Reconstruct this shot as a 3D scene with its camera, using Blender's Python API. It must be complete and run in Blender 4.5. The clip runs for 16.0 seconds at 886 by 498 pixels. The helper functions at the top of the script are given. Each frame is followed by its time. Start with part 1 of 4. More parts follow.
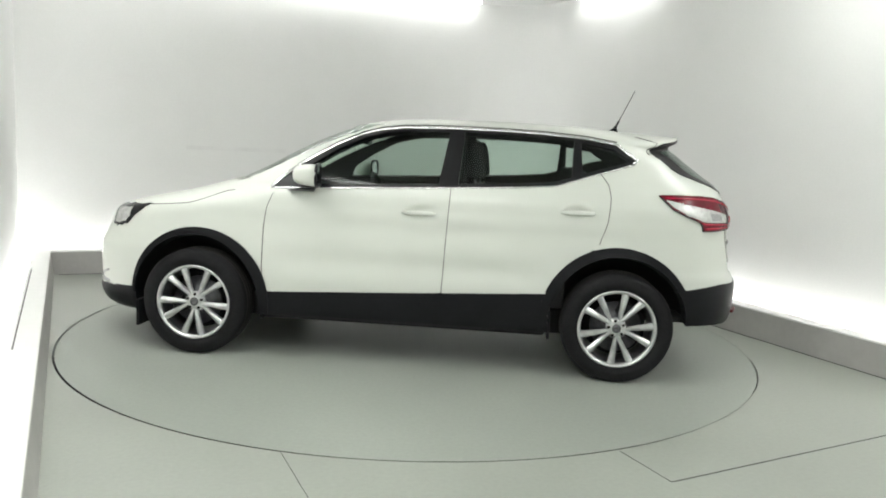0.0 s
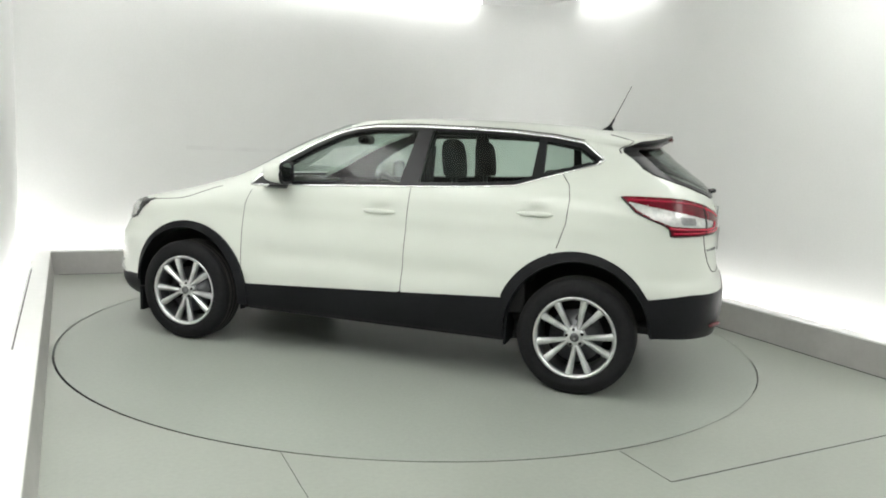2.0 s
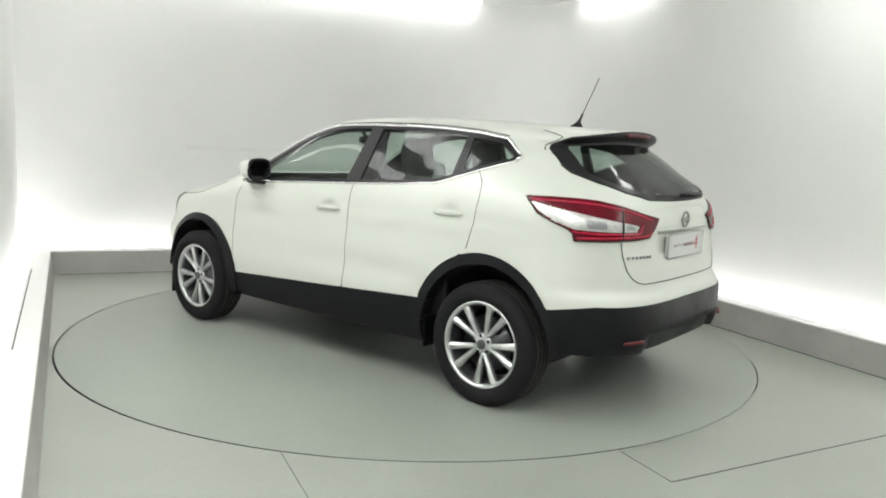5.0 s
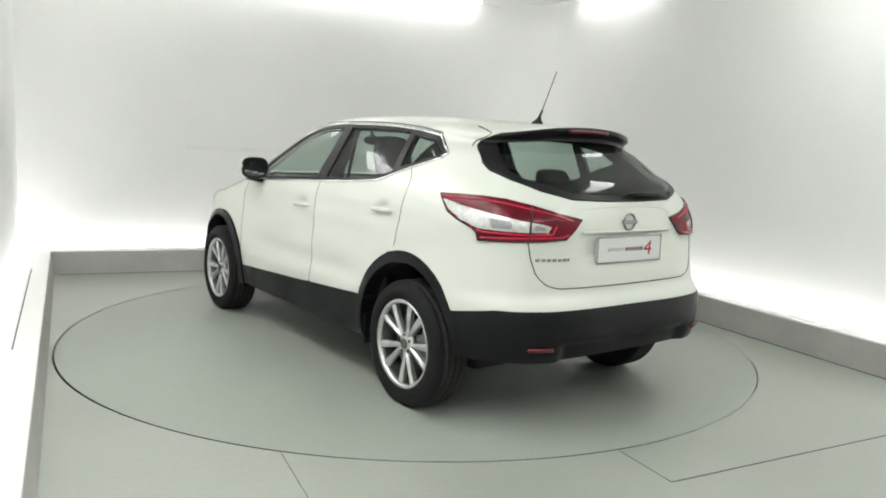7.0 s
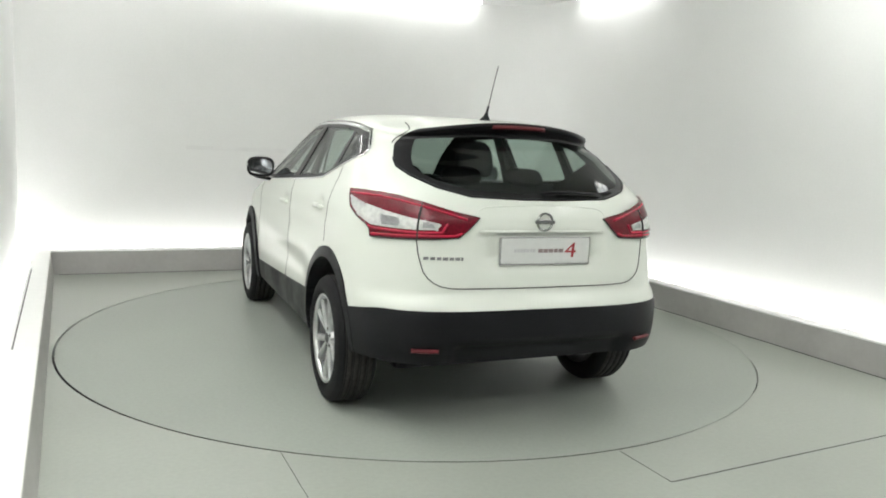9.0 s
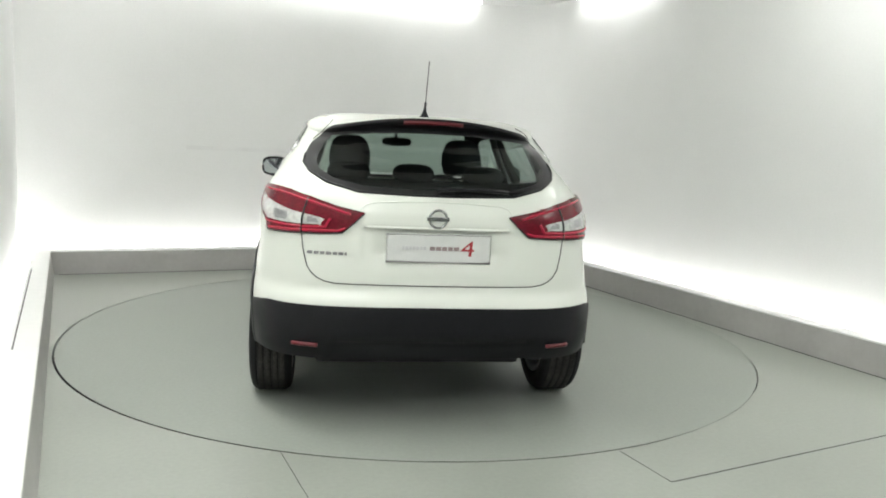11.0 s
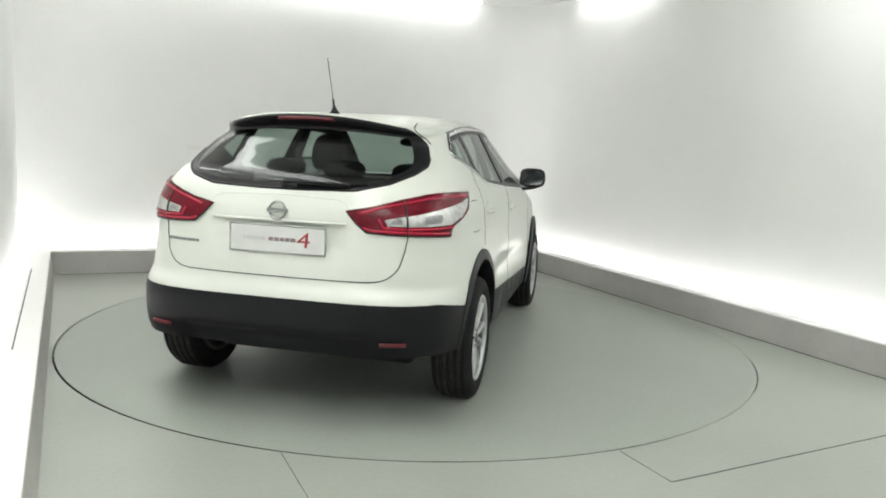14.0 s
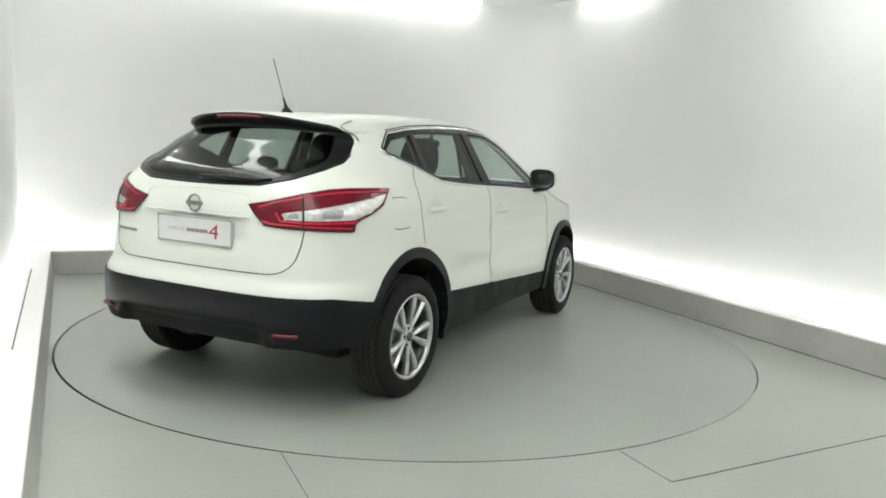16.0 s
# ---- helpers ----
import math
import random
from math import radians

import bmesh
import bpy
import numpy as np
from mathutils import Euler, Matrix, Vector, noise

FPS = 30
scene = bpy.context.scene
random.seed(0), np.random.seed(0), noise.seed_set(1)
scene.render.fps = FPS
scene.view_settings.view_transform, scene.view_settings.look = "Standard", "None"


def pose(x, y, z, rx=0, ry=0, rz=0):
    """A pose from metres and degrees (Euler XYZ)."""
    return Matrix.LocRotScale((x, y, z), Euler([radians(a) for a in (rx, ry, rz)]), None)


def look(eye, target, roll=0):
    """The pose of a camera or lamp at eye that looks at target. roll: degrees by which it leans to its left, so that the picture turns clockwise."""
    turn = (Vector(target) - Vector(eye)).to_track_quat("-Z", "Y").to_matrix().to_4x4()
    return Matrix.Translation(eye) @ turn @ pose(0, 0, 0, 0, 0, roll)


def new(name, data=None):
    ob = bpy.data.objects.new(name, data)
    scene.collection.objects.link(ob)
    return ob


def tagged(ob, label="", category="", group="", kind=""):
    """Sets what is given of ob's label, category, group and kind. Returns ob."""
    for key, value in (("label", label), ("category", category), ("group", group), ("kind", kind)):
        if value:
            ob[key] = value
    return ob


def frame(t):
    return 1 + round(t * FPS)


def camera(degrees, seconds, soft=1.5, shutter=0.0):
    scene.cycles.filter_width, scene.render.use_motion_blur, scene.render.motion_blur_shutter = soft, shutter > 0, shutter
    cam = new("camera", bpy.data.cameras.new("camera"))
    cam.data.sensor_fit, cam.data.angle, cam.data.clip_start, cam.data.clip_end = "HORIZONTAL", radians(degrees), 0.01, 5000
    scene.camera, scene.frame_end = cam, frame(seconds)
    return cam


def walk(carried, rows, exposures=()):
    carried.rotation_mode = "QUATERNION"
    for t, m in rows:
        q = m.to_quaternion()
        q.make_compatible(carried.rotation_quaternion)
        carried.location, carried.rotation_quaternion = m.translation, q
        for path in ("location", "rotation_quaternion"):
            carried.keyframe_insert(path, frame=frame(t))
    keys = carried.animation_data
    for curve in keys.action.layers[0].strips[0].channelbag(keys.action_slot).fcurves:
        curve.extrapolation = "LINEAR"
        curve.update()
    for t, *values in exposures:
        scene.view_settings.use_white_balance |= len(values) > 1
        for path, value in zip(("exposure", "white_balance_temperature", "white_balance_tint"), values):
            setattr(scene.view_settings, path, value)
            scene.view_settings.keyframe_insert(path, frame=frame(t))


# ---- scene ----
# ---- camera ----
cam = camera(61.32, 16.0, soft=1.9)
EYE, AIM, ROLL = (-2.222, -5.110, 1.373), (-0.084, -0.640, 0.704), 2.66
walk(cam, [(0.0, look(EYE, AIM, ROLL)), (16.0, look(EYE, AIM, ROLL))])

# ---- world and exposure ----
world = bpy.data.worlds.new("world")
scene.world = world
world.use_nodes = True
world.node_tree.nodes["Background"].inputs[0].default_value = (0.9, 0.95, 0.9, 1)
world.node_tree.nodes["Background"].inputs[1].default_value = 0.05
scene.view_settings.exposure = 0.20

# plan of the studio: x along the back wall, y towards it, the turntable's centre at the origin
ROOM_X, ROOM_BACK, ROOM_FRONT, ROOM_H = 2.80, 3.13, -6.4, 3.11
KERB_X, KERB_BACK, KERB_H = 2.50, 2.83, 0.23
TABLE_R = 2.430
GAP_AT = (0, 90, 150, 180, 200, 230, 244, 258, 274, 286, 304, 310, 318, 326, 360)
GAP_W = (0.004, 0.006, 0.009, 0.013, 0.015, 0.013, 0.009, 0.009, 0.009, 0.002, 0.002, 0.010, 0.010, 0.003, 0.004)


# ---- materials ----
def material(name, colour, rough=0.5, metal=0.0, coat=0.0, grain=0.0, scale=30.0, bump=0.0, emit=0.0, trans=0.0,
             emit_colour=None, wear=0.0, wear_scale=2.0, rough_var=0.0, ior=1.5, alpha=1.0, spec=0.5):
    m = bpy.data.materials.new(name)
    m.use_nodes = True
    nt = m.node_tree
    b = nt.nodes["Principled BSDF"]
    b.inputs["Base Color"].default_value = (*colour, 1)
    b.inputs["Roughness"].default_value = rough
    b.inputs["Metallic"].default_value = metal
    b.inputs["Specular IOR Level"].default_value = spec
    b.inputs["Coat Weight"].default_value = coat
    b.inputs["Coat Roughness"].default_value = 0.04
    b.inputs["Transmission Weight"].default_value = trans
    b.inputs["IOR"].default_value = ior
    b.inputs["Alpha"].default_value = alpha
    if emit:
        b.inputs["Emission Color"].default_value = (*(emit_colour or colour), 1)
        b.inputs["Emission Strength"].default_value = emit
    if grain or wear or bump or rough_var:
        co = nt.nodes.new("ShaderNodeTexCoord")
        fine = nt.nodes.new("ShaderNodeTexNoise")
        fine.inputs["Scale"].default_value = scale
        fine.inputs["Detail"].default_value = 5
        nt.links.new(co.outputs["Object"], fine.inputs["Vector"])
        big = nt.nodes.new("ShaderNodeTexNoise")
        big.inputs["Scale"].default_value = wear_scale
        big.inputs["Detail"].default_value = 3
        nt.links.new(co.outputs["Object"], big.inputs["Vector"])
        prev = None
        for node, amount in ((fine, grain), (big, wear)):
            if not amount:
                continue
            ramp = nt.nodes.new("ShaderNodeMapRange")
            ramp.inputs["From Min"].default_value, ramp.inputs["From Max"].default_value = 0.3, 0.7
            ramp.inputs["To Min"].default_value, ramp.inputs["To Max"].default_value = 1 - amount, 1 + amount * 0.5
            nt.links.new(node.outputs["Fac"], ramp.inputs["Value"])
            mul = nt.nodes.new("ShaderNodeVectorMath")
            mul.operation = "SCALE"
            if prev is None:
                mul.inputs[0].default_value = colour
            else:
                nt.links.new(prev, mul.inputs[0])
            nt.links.new(ramp.outputs[0], mul.inputs["Scale"])
            prev = mul.outputs[0]
        if prev is not None:
            nt.links.new(prev, b.inputs["Base Color"])
        if rough_var:
            ramp = nt.nodes.new("ShaderNodeMapRange")
            ramp.inputs["From Min"].default_value, ramp.inputs["From Max"].default_value = 0.3, 0.7
            ramp.inputs["To Min"].default_value, ramp.inputs["To Max"].default_value = rough - rough_var, rough + rough_var
            nt.links.new(big.outputs["Fac"], ramp.inputs["Value"])
            nt.links.new(ramp.outputs[0], b.inputs["Roughness"])
        if bump:
            bp = nt.nodes.new("ShaderNodeBump")
            bp.inputs["Strength"].default_value = bump
            bp.inputs["Distance"].default_value = 0.003
            nt.links.new(fine.outputs["Fac"], bp.inputs["Height"])
            nt.links.new(bp.outputs["Normal"], b.inputs["Normal"])
    return m


def glass_material(name, tint, gloss=0.0):
    """A thin tinted pane: clear in the main, with a mirror coat that grows at a slant."""
    m = bpy.data.materials.new(name)
    m.use_nodes = True
    nt = m.node_tree
    nt.nodes.remove(nt.nodes["Principled BSDF"])
    out = nt.nodes["Material Output"]
    clear = nt.nodes.new("ShaderNodeBsdfTransparent")
    clear.inputs["Color"].default_value = (*tint, 1)
    shine = nt.nodes.new("ShaderNodeBsdfGlossy")
    shine.inputs["Roughness"].default_value = 0.02
    face = nt.nodes.new("ShaderNodeLayerWeight")
    power = nt.nodes.new("ShaderNodeMath")
    power.operation = "POWER"
    power.inputs[1].default_value = 4.5
    nt.links.new(face.outputs["Facing"], power.inputs[0])
    slope = nt.nodes.new("ShaderNodeMath")
    slope.operation = "MULTIPLY_ADD"
    slope.inputs[1].default_value, slope.inputs[2].default_value = 0.9, 0.036 + gloss
    nt.links.new(power.outputs[0], slope.inputs[0])
    mix = nt.nodes.new("ShaderNodeMixShader")
    nt.links.new(slope.outputs[0], mix.inputs[0])
    nt.links.new(clear.outputs[0], mix.inputs[1])
    nt.links.new(shine.outputs[0], mix.inputs[2])
    nt.links.new(mix.outputs[0], out.inputs["Surface"])
    return m


M_WALL = material("white wall paint", (0.80, 0.805, 0.79), 0.6, grain=0.02, scale=60, wear=0.03, wear_scale=0.9, bump=0.05)
M_BACKWALL = material("grey wall paint", (0.26, 0.265, 0.27), 0.7, grain=0.05, scale=30)
M_WALL_SHADE = material("shaded wall band", (0.772, 0.774, 0.762), 0.6, grain=0.02, scale=14, wear=0.05, wear_scale=5)
M_CEIL = material("dark grey ceiling paint", (0.03, 0.03, 0.03), 0.8, grain=0.1, scale=20)
M_FLOOR = material("grey-green resin floor", (0.345, 0.368, 0.326), 0.34, grain=0.05, scale=45, wear=0.10, wear_scale=1.1, bump=0.03, rough_var=0.06)
M_DISC = material("grey-green turntable resin", (0.335, 0.362, 0.322), 0.38, grain=0.05, scale=45, wear=0.10, wear_scale=0.8, bump=0.03, spec=0.25, rough_var=0.06)
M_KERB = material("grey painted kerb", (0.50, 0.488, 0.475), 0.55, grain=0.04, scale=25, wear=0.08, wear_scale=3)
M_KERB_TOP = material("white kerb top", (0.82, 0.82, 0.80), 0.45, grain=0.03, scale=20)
M_GAP = material("dark joint", (0.02, 0.021, 0.02), 0.8, grain=0.2, scale=40)
M_STRIP = material("lit diffuser strip", (0.9, 0.9, 0.9), 0.5, emit=9.2, emit_colour=(1.0, 1.0, 0.99))
M_COVE = material("lit ceiling cove", (0.9, 0.9, 0.9), 0.5, emit=6.6, emit_colour=(1.0, 1.0, 0.985))
M_FILL_PANEL = material("added fill light panel", (0.9, 0.9, 0.9), 0.5, emit=7.8, emit_colour=(0.985, 1.0, 0.97))
M_PAINT = material("pearl white car paint", (0.655, 0.680, 0.622), 0.42, coat=0.45, grain=0.015, scale=300)
M_PAINT_IN = material("bare inner paint", (0.25, 0.255, 0.245), 0.6, grain=0.05)
M_CLAD = material("grained black plastic", (0.0085, 0.0088, 0.0105), 0.42, grain=0.2, scale=120, wear=0.25, wear_scale=5, bump=0.15, spec=0.20, rough_var=0.10)
M_BLACK = material("gloss black trim", (0.010, 0.010, 0.011), 0.32, coat=0.0, grain=0.1, spec=0.25)
M_RUBBER = material("tyre rubber", (0.010, 0.010, 0.011), 0.75, grain=0.25, scale=60, wear=0.2, wear_scale=6, bump=0.2, spec=0.25)
M_TREAD = material("dusty tread rubber", (0.046, 0.044, 0.041), 0.85, grain=0.35, scale=70, wear=0.35, wear_scale=9, bump=0.25, spec=0.2)
M_ALLOY = material("silver painted alloy", (0.62, 0.63, 0.63), 0.30, metal=0.8, coat=0.25, grain=0.08, scale=40, wear=0.12, wear_scale=18)
M_BARREL = material("shaded inner rim", (0.20, 0.20, 0.205), 0.40, metal=0.8, grain=0.2)
M_STEEL = material("brushed steel", (0.20, 0.20, 0.21), 0.38, metal=1.0, grain=0.2, scale=50)
M_CHROME = material("chrome", (0.82, 0.83, 0.83), 0.10, metal=1.0, grain=0.03)
M_RED = material("red lamp lens", (0.135, 0.004, 0.013), 0.20, spec=0.25, coat=0.10, grain=0.25, scale=90, wear=0.2, wear_scale=14)
M_GUIDE = material("bright red light guide", (0.44, 0.016, 0.045), 0.25, spec=0.3, coat=0.2, grain=0.2, scale=60)
M_BULB = material("grey lamp reflector", (0.24, 0.24, 0.245), 0.3, metal=0.3, coat=1.0, grain=0.2, scale=60)
M_RED_DIM = material("dull red reflector", (0.11, 0.006, 0.011), 0.4, coat=0.0, grain=0.2, scale=80)
M_CLEAR = material("clear lamp lens over reflector", (0.66, 0.66, 0.645), 0.25, metal=0.3, coat=0.5, grain=0.2, scale=40, wear=0.25, wear_scale=12)
M_LAMP_DARK = material("smoked lamp glass", (0.012, 0.012, 0.013), 0.2, spec=0.3, grain=0.3, scale=20)
M_GLASS = glass_material("green tinted window glass", (0.66, 0.745, 0.70), -0.008)
M_GLASS_REAR = glass_material("privacy rear glass", (0.48, 0.555, 0.52), 0.0)
M_CLOTH = material("charcoal seat cloth", (0.032, 0.033, 0.036), 0.9, grain=0.3, scale=150, wear=0.15, wear_scale=8, bump=0.3)
M_TRIM = material("dark cabin plastic", (0.022, 0.022, 0.023), 0.65, grain=0.2, scale=80, bump=0.1, spec=0.25)
M_LINING = material("grey roof lining", (0.20, 0.20, 0.195), 0.9, grain=0.1, scale=100)
M_PLATE = material("white plate plastic", (0.62, 0.63, 0.615), 0.3, coat=0.3, grain=0.03)
M_BADGE = material("darkened chrome", (0.34, 0.35, 0.34), 0.25, metal=1.0, grain=0.1)
M_INK = material("grey print", (0.27, 0.21, 0.21), 0.5, grain=0.1)
M_INK_RED = material("red print", (0.34, 0.022, 0.03), 0.5, grain=0.1)


# ---- mesh helpers ----
def mesh_of(name, verts, faces, smooth=True):
    me = bpy.data.meshes.new(name)
    me.from_pydata([tuple(v) for v in verts], [], [tuple(f) for f in faces])
    me.update()
    if smooth:
        me.polygons.foreach_set("use_smooth", [True] * len(me.polygons))
    return me


def bm_mesh(name, bm, smooth=True):
    me = bpy.data.meshes.new(name)
    bm.to_mesh(me)
    bm.free()
    if smooth:
        me.polygons.foreach_set("use_smooth", [True] * len(me.polygons))
    return me


def part(name, shape, mat, parent=None, label="", m=None):
    """Link a bmesh or mesh as one object under its thing or part."""
    me = shape if isinstance(shape, bpy.types.Mesh) else bm_mesh(name, shape, False)
    if mat and not me.materials:
        me.materials.append(mat)
    ob = new(name, me)
    if parent:
        ob.parent = parent
    if m is not None:
        ob.matrix_basis = m
    return tagged(ob, label)


def box(x0, x1, y0, y1, z0, z1, bevel=0.0, seg=2):
    bm = bmesh.new()
    bmesh.ops.create_cube(bm, size=1)
    for v in bm.verts:
        v.co = Vector((x0 + (v.co.x + .5) * (x1 - x0), y0 + (v.co.y + .5) * (y1 - y0), z0 + (v.co.z + .5) * (z1 - z0)))
    if bevel:
        bmesh.ops.bevel(bm, geom=list(bm.edges), offset=bevel, segments=seg, profile=0.6, affect="EDGES")
    return bm


def tube(points, radius, sides=6, closed=False, flat=1.0, up=(0, 0, 1)):
    """A tube along points; flat squeezes it along up."""
    pts = [Vector(p) for p in points]
    n = len(pts)
    verts, faces = [], []
    upv = Vector(up)
    for i, p in enumerate(pts):
        a = pts[(i - 1) % n] if closed or i else p
        b = pts[(i + 1) % n] if closed or i < n - 1 else p
        d = (b - a).normalized()
        s = d.cross(upv)
        s = s.normalized() if s.length > 1e-4 else d.orthogonal().normalized()
        k = s.cross(d).normalized()
        for j in range(sides):
            w = 2 * math.pi * j / sides
            verts.append(p + s * math.cos(w) * radius + k * math.sin(w) * radius * flat)
    for i in range(n if closed else n - 1):
        for j in range(sides):
            q = (i + 1) % n
            faces.append((i * sides + j, i * sides + (j + 1) % sides, q * sides + (j + 1) % sides, q * sides + j))
    if not closed:
        faces.append(tuple(range(sides))[::-1])
        faces.append(tuple((n - 1) * sides + j for j in range(sides)))
    return mesh_of("tube", verts, faces)


def revolve(profile, steps=64, axis="y"):
    """Turn a closed profile of (radius, along) about the y axis."""
    verts, faces, n = [], [], len(profile)
    for i in range(steps):
        w = 2 * math.pi * i / steps
        for r, h in profile:
            verts.append((r * math.cos(w), h, r * math.sin(w)))
    for i in range(steps):
        q = (i + 1) % steps
        for j in range(n):
            k = (j + 1) % n
            faces.append((i * n + j, q * n + j, q * n + k, i * n + k))
    return mesh_of("revolved", verts, faces)


# ---- the studio ----
def structure(name, bm, mat, label, category):
    return tagged(part(name, bm, mat), label, category, kind="structure")


def ring_disc(r0, r1, z0, z1, steps=160):
    verts, faces = [], []
    for i in range(steps):
        w = 2 * math.pi * i / steps
        for r, z in ((r0, z0), (r1, z0), (r1, z1), (r0, z1)):
            verts.append((r * math.cos(w), r * math.sin(w), z))
    for i in range(steps):
        q = (i + 1) % steps
        for j in range(4):
            k = (j + 1) % 4
            faces.append((i * 4 + j, i * 4 + k, q * 4 + k, q * 4 + j))
    return mesh_of("ring", verts, faces, False)


def gap_width(a):
    """The joint round the turntable is wide towards the entrance and nearly closed beside the far kerb."""
    return float(np.interp(math.degrees(a) % 360, GAP_AT, GAP_W))


def floor_around():
    """The fixed floor, with a round opening for the turntable."""
    steps, verts, faces = 240, [], []
    for i in range(steps):
        w = 2 * math.pi * (i + 0.5) / steps
        c, s = math.cos(w), math.sin(w)
        hole = TABLE_R + gap_width(w)
        verts.append((hole * c, hole * s, 0))
        k = min((ROOM_X + 0.1) / max(abs(c), 1e-6), (ROOM_BACK + 0.1 if s > 0 else 6.6) / max(abs(s), 1e-6))
        verts.append((k * c, k * s, 0))
        verts.append((hole * c, hole * s, -0.06))
    for i in range(steps):
        q = (i + 1) % steps
        faces.append((i * 3, i * 3 + 1, q * 3 + 1, q * 3))
        faces.append((i * 3 + 2, i * 3, q * 3, q * 3 + 2))
    # corners that the fan leaves
    base = len(verts)
    bx, bb, bf = ROOM_X + 0.1, ROOM_BACK + 0.1, -6.6
    for x, y in ((-bx, bb), (bx, bb), (bx, bf), (-bx, bf)):
        cand = sorted(range(steps), key=lambda i: (verts[i * 3 + 1][0] - x) ** 2 + (verts[i * 3 + 1][1] - y) ** 2)[:2]
        verts.append((x, y, 0))
        faces.append((cand[0] * 3 + 1, cand[1] * 3 + 1, len(verts) - 1))
    return mesh_of("floor", verts, faces, False)


def slanted(x0, x1, y0, y1, z0, z1, bevel=0.0, lean=0.0):
    """A box of the left side, which runs a little askew to the rest."""
    bm = box(x0, x1, y0, y1, z0, z1, bevel, 1)
    for v in bm.verts:
        v.co.x += (KERB_BACK - v.co.y) * 0.0239 - 0.03 - lean * v.co.z
    return bm


def corner_cove(r=0.75, steps=24):
    """The rounded inner corner between back wall and side wall."""
    verts, faces = [], []
    cx, cy = ROOM_X - r, ROOM_BACK - r
    for i in range(steps + 1):
        a = math.pi / 2 * i / steps
        for z in (0.0, ROOM_H):
            verts.append((cx + (r - 0.0006) * math.cos(a), cy + (r - 0.0006) * math.sin(a), z))
    for i in range(steps):
        faces.append((2 * i, 2 * i + 1, 2 * i + 3, 2 * i + 2))
    return mesh_of("cove", verts, faces)


def build_room():
    structure("floor", floor_around(), M_FLOOR, "smooth grey-green resin studio floor", "floor")
    structure("floor_pit", box(-2.6, 2.6, -2.6, 2.6, -0.12, -0.07), M_GAP, "dark pit below the turntable", "pit")
    t = 0.1
    structure("wall_back", box(-ROOM_X - t, ROOM_X + t, ROOM_BACK, ROOM_BACK + t, -0.1, ROOM_H), M_WALL, "plain white painted back wall of the studio", "wall")
    structure("wall_right", box(ROOM_X, ROOM_X + t, ROOM_FRONT, ROOM_BACK - 0.002, -0.1, ROOM_H), M_WALL, "plain white painted side wall washed by lights", "wall")
    structure("wall_left", slanted(-ROOM_X - t, -ROOM_X, ROOM_FRONT, ROOM_BACK - 0.002, -0.1, ROOM_H), M_WALL, "plain white painted side wall beside the kerb", "wall")
    structure("wall_front", box(-ROOM_X - t, ROOM_X + t, ROOM_FRONT - t, ROOM_FRONT, -0.1, ROOM_H), M_BACKWALL, "plain grey wall behind the camera", "wall")
    structure("ceiling", box(-ROOM_X - t, ROOM_X + t, ROOM_FRONT - t, ROOM_BACK + t, ROOM_H, ROOM_H + t), M_WALL, "white studio ceiling with added fill light panels", "ceiling")
    structure("ceiling_disc", ring_disc(0.0005, 1.42, ROOM_H - 0.02, ROOM_H - 0.001), M_CEIL, "dark round field in the middle of the ceiling", "ceiling")
    structure("wall_corner", corner_cove(), M_WALL, "rounded white corner between the studio walls", "wall")
    # kerbs in front of the light troughs
    w = 0.15
    for nm, make, c, lab in (("kerb_back", box, (-KERB_X - w, KERB_X + w, KERB_BACK, KERB_BACK + w), "low grey kerb along the back wall with light behind"),
                             ("kerb_right", box, (KERB_X, KERB_X + w, -6.3, KERB_BACK - 0.003), "low grey kerb along the side wall with light behind"),
                             ("kerb_left", slanted, (-KERB_X - w, -KERB_X, -6.3, KERB_BACK - 0.003), "low pale kerb with a brightly lit white top")):
        batter = {"lean": 0.12} if make is slanted else {}
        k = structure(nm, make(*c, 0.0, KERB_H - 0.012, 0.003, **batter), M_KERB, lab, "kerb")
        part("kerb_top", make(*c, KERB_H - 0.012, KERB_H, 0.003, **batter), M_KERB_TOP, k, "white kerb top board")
    structure("kerb_line", slanted(-KERB_X - w - 0.004, -KERB_X - w + 0.003, -0.75, 1.8, KERB_H - 0.004, KERB_H + 0.002), M_GAP, "thin dark joint along the kerb top", "joint")
    # thin dark strips where the kerb faces meet the floor
    structure("kerb_line", box(KERB_X - 0.005, KERB_X + 0.001, -6.2, KERB_BACK - 0.006, -0.002, 0.004), M_GAP, "thin dark strip at the foot of the kerb", "joint")
    structure("kerb_line", box(-KERB_X + 0.01, KERB_X - 0.006, KERB_BACK - 0.004, KERB_BACK + 0.001, -0.002, 0.003), M_GAP, "thin dark strip at the foot of the back kerb", "joint")
    # light troughs
    z = 0.10
    for make, c in ((box, (-ROOM_X + 0.01, ROOM_X - 0.01, KERB_BACK + w + 0.02, ROOM_BACK - 0.02)),
                    (box, (KERB_X + w + 0.02, ROOM_X - 0.02, -6.2, KERB_BACK + w)),
                    (slanted, (-ROOM_X + 0.02, -KERB_X - w - 0.02, -6.2, KERB_BACK + w))):
        tagged(part("light_strip", make(*c, 0.0, z, 0.004), M_STRIP), "glowing white light strip in the trough behind the kerb", "light strip", "trough light strips")
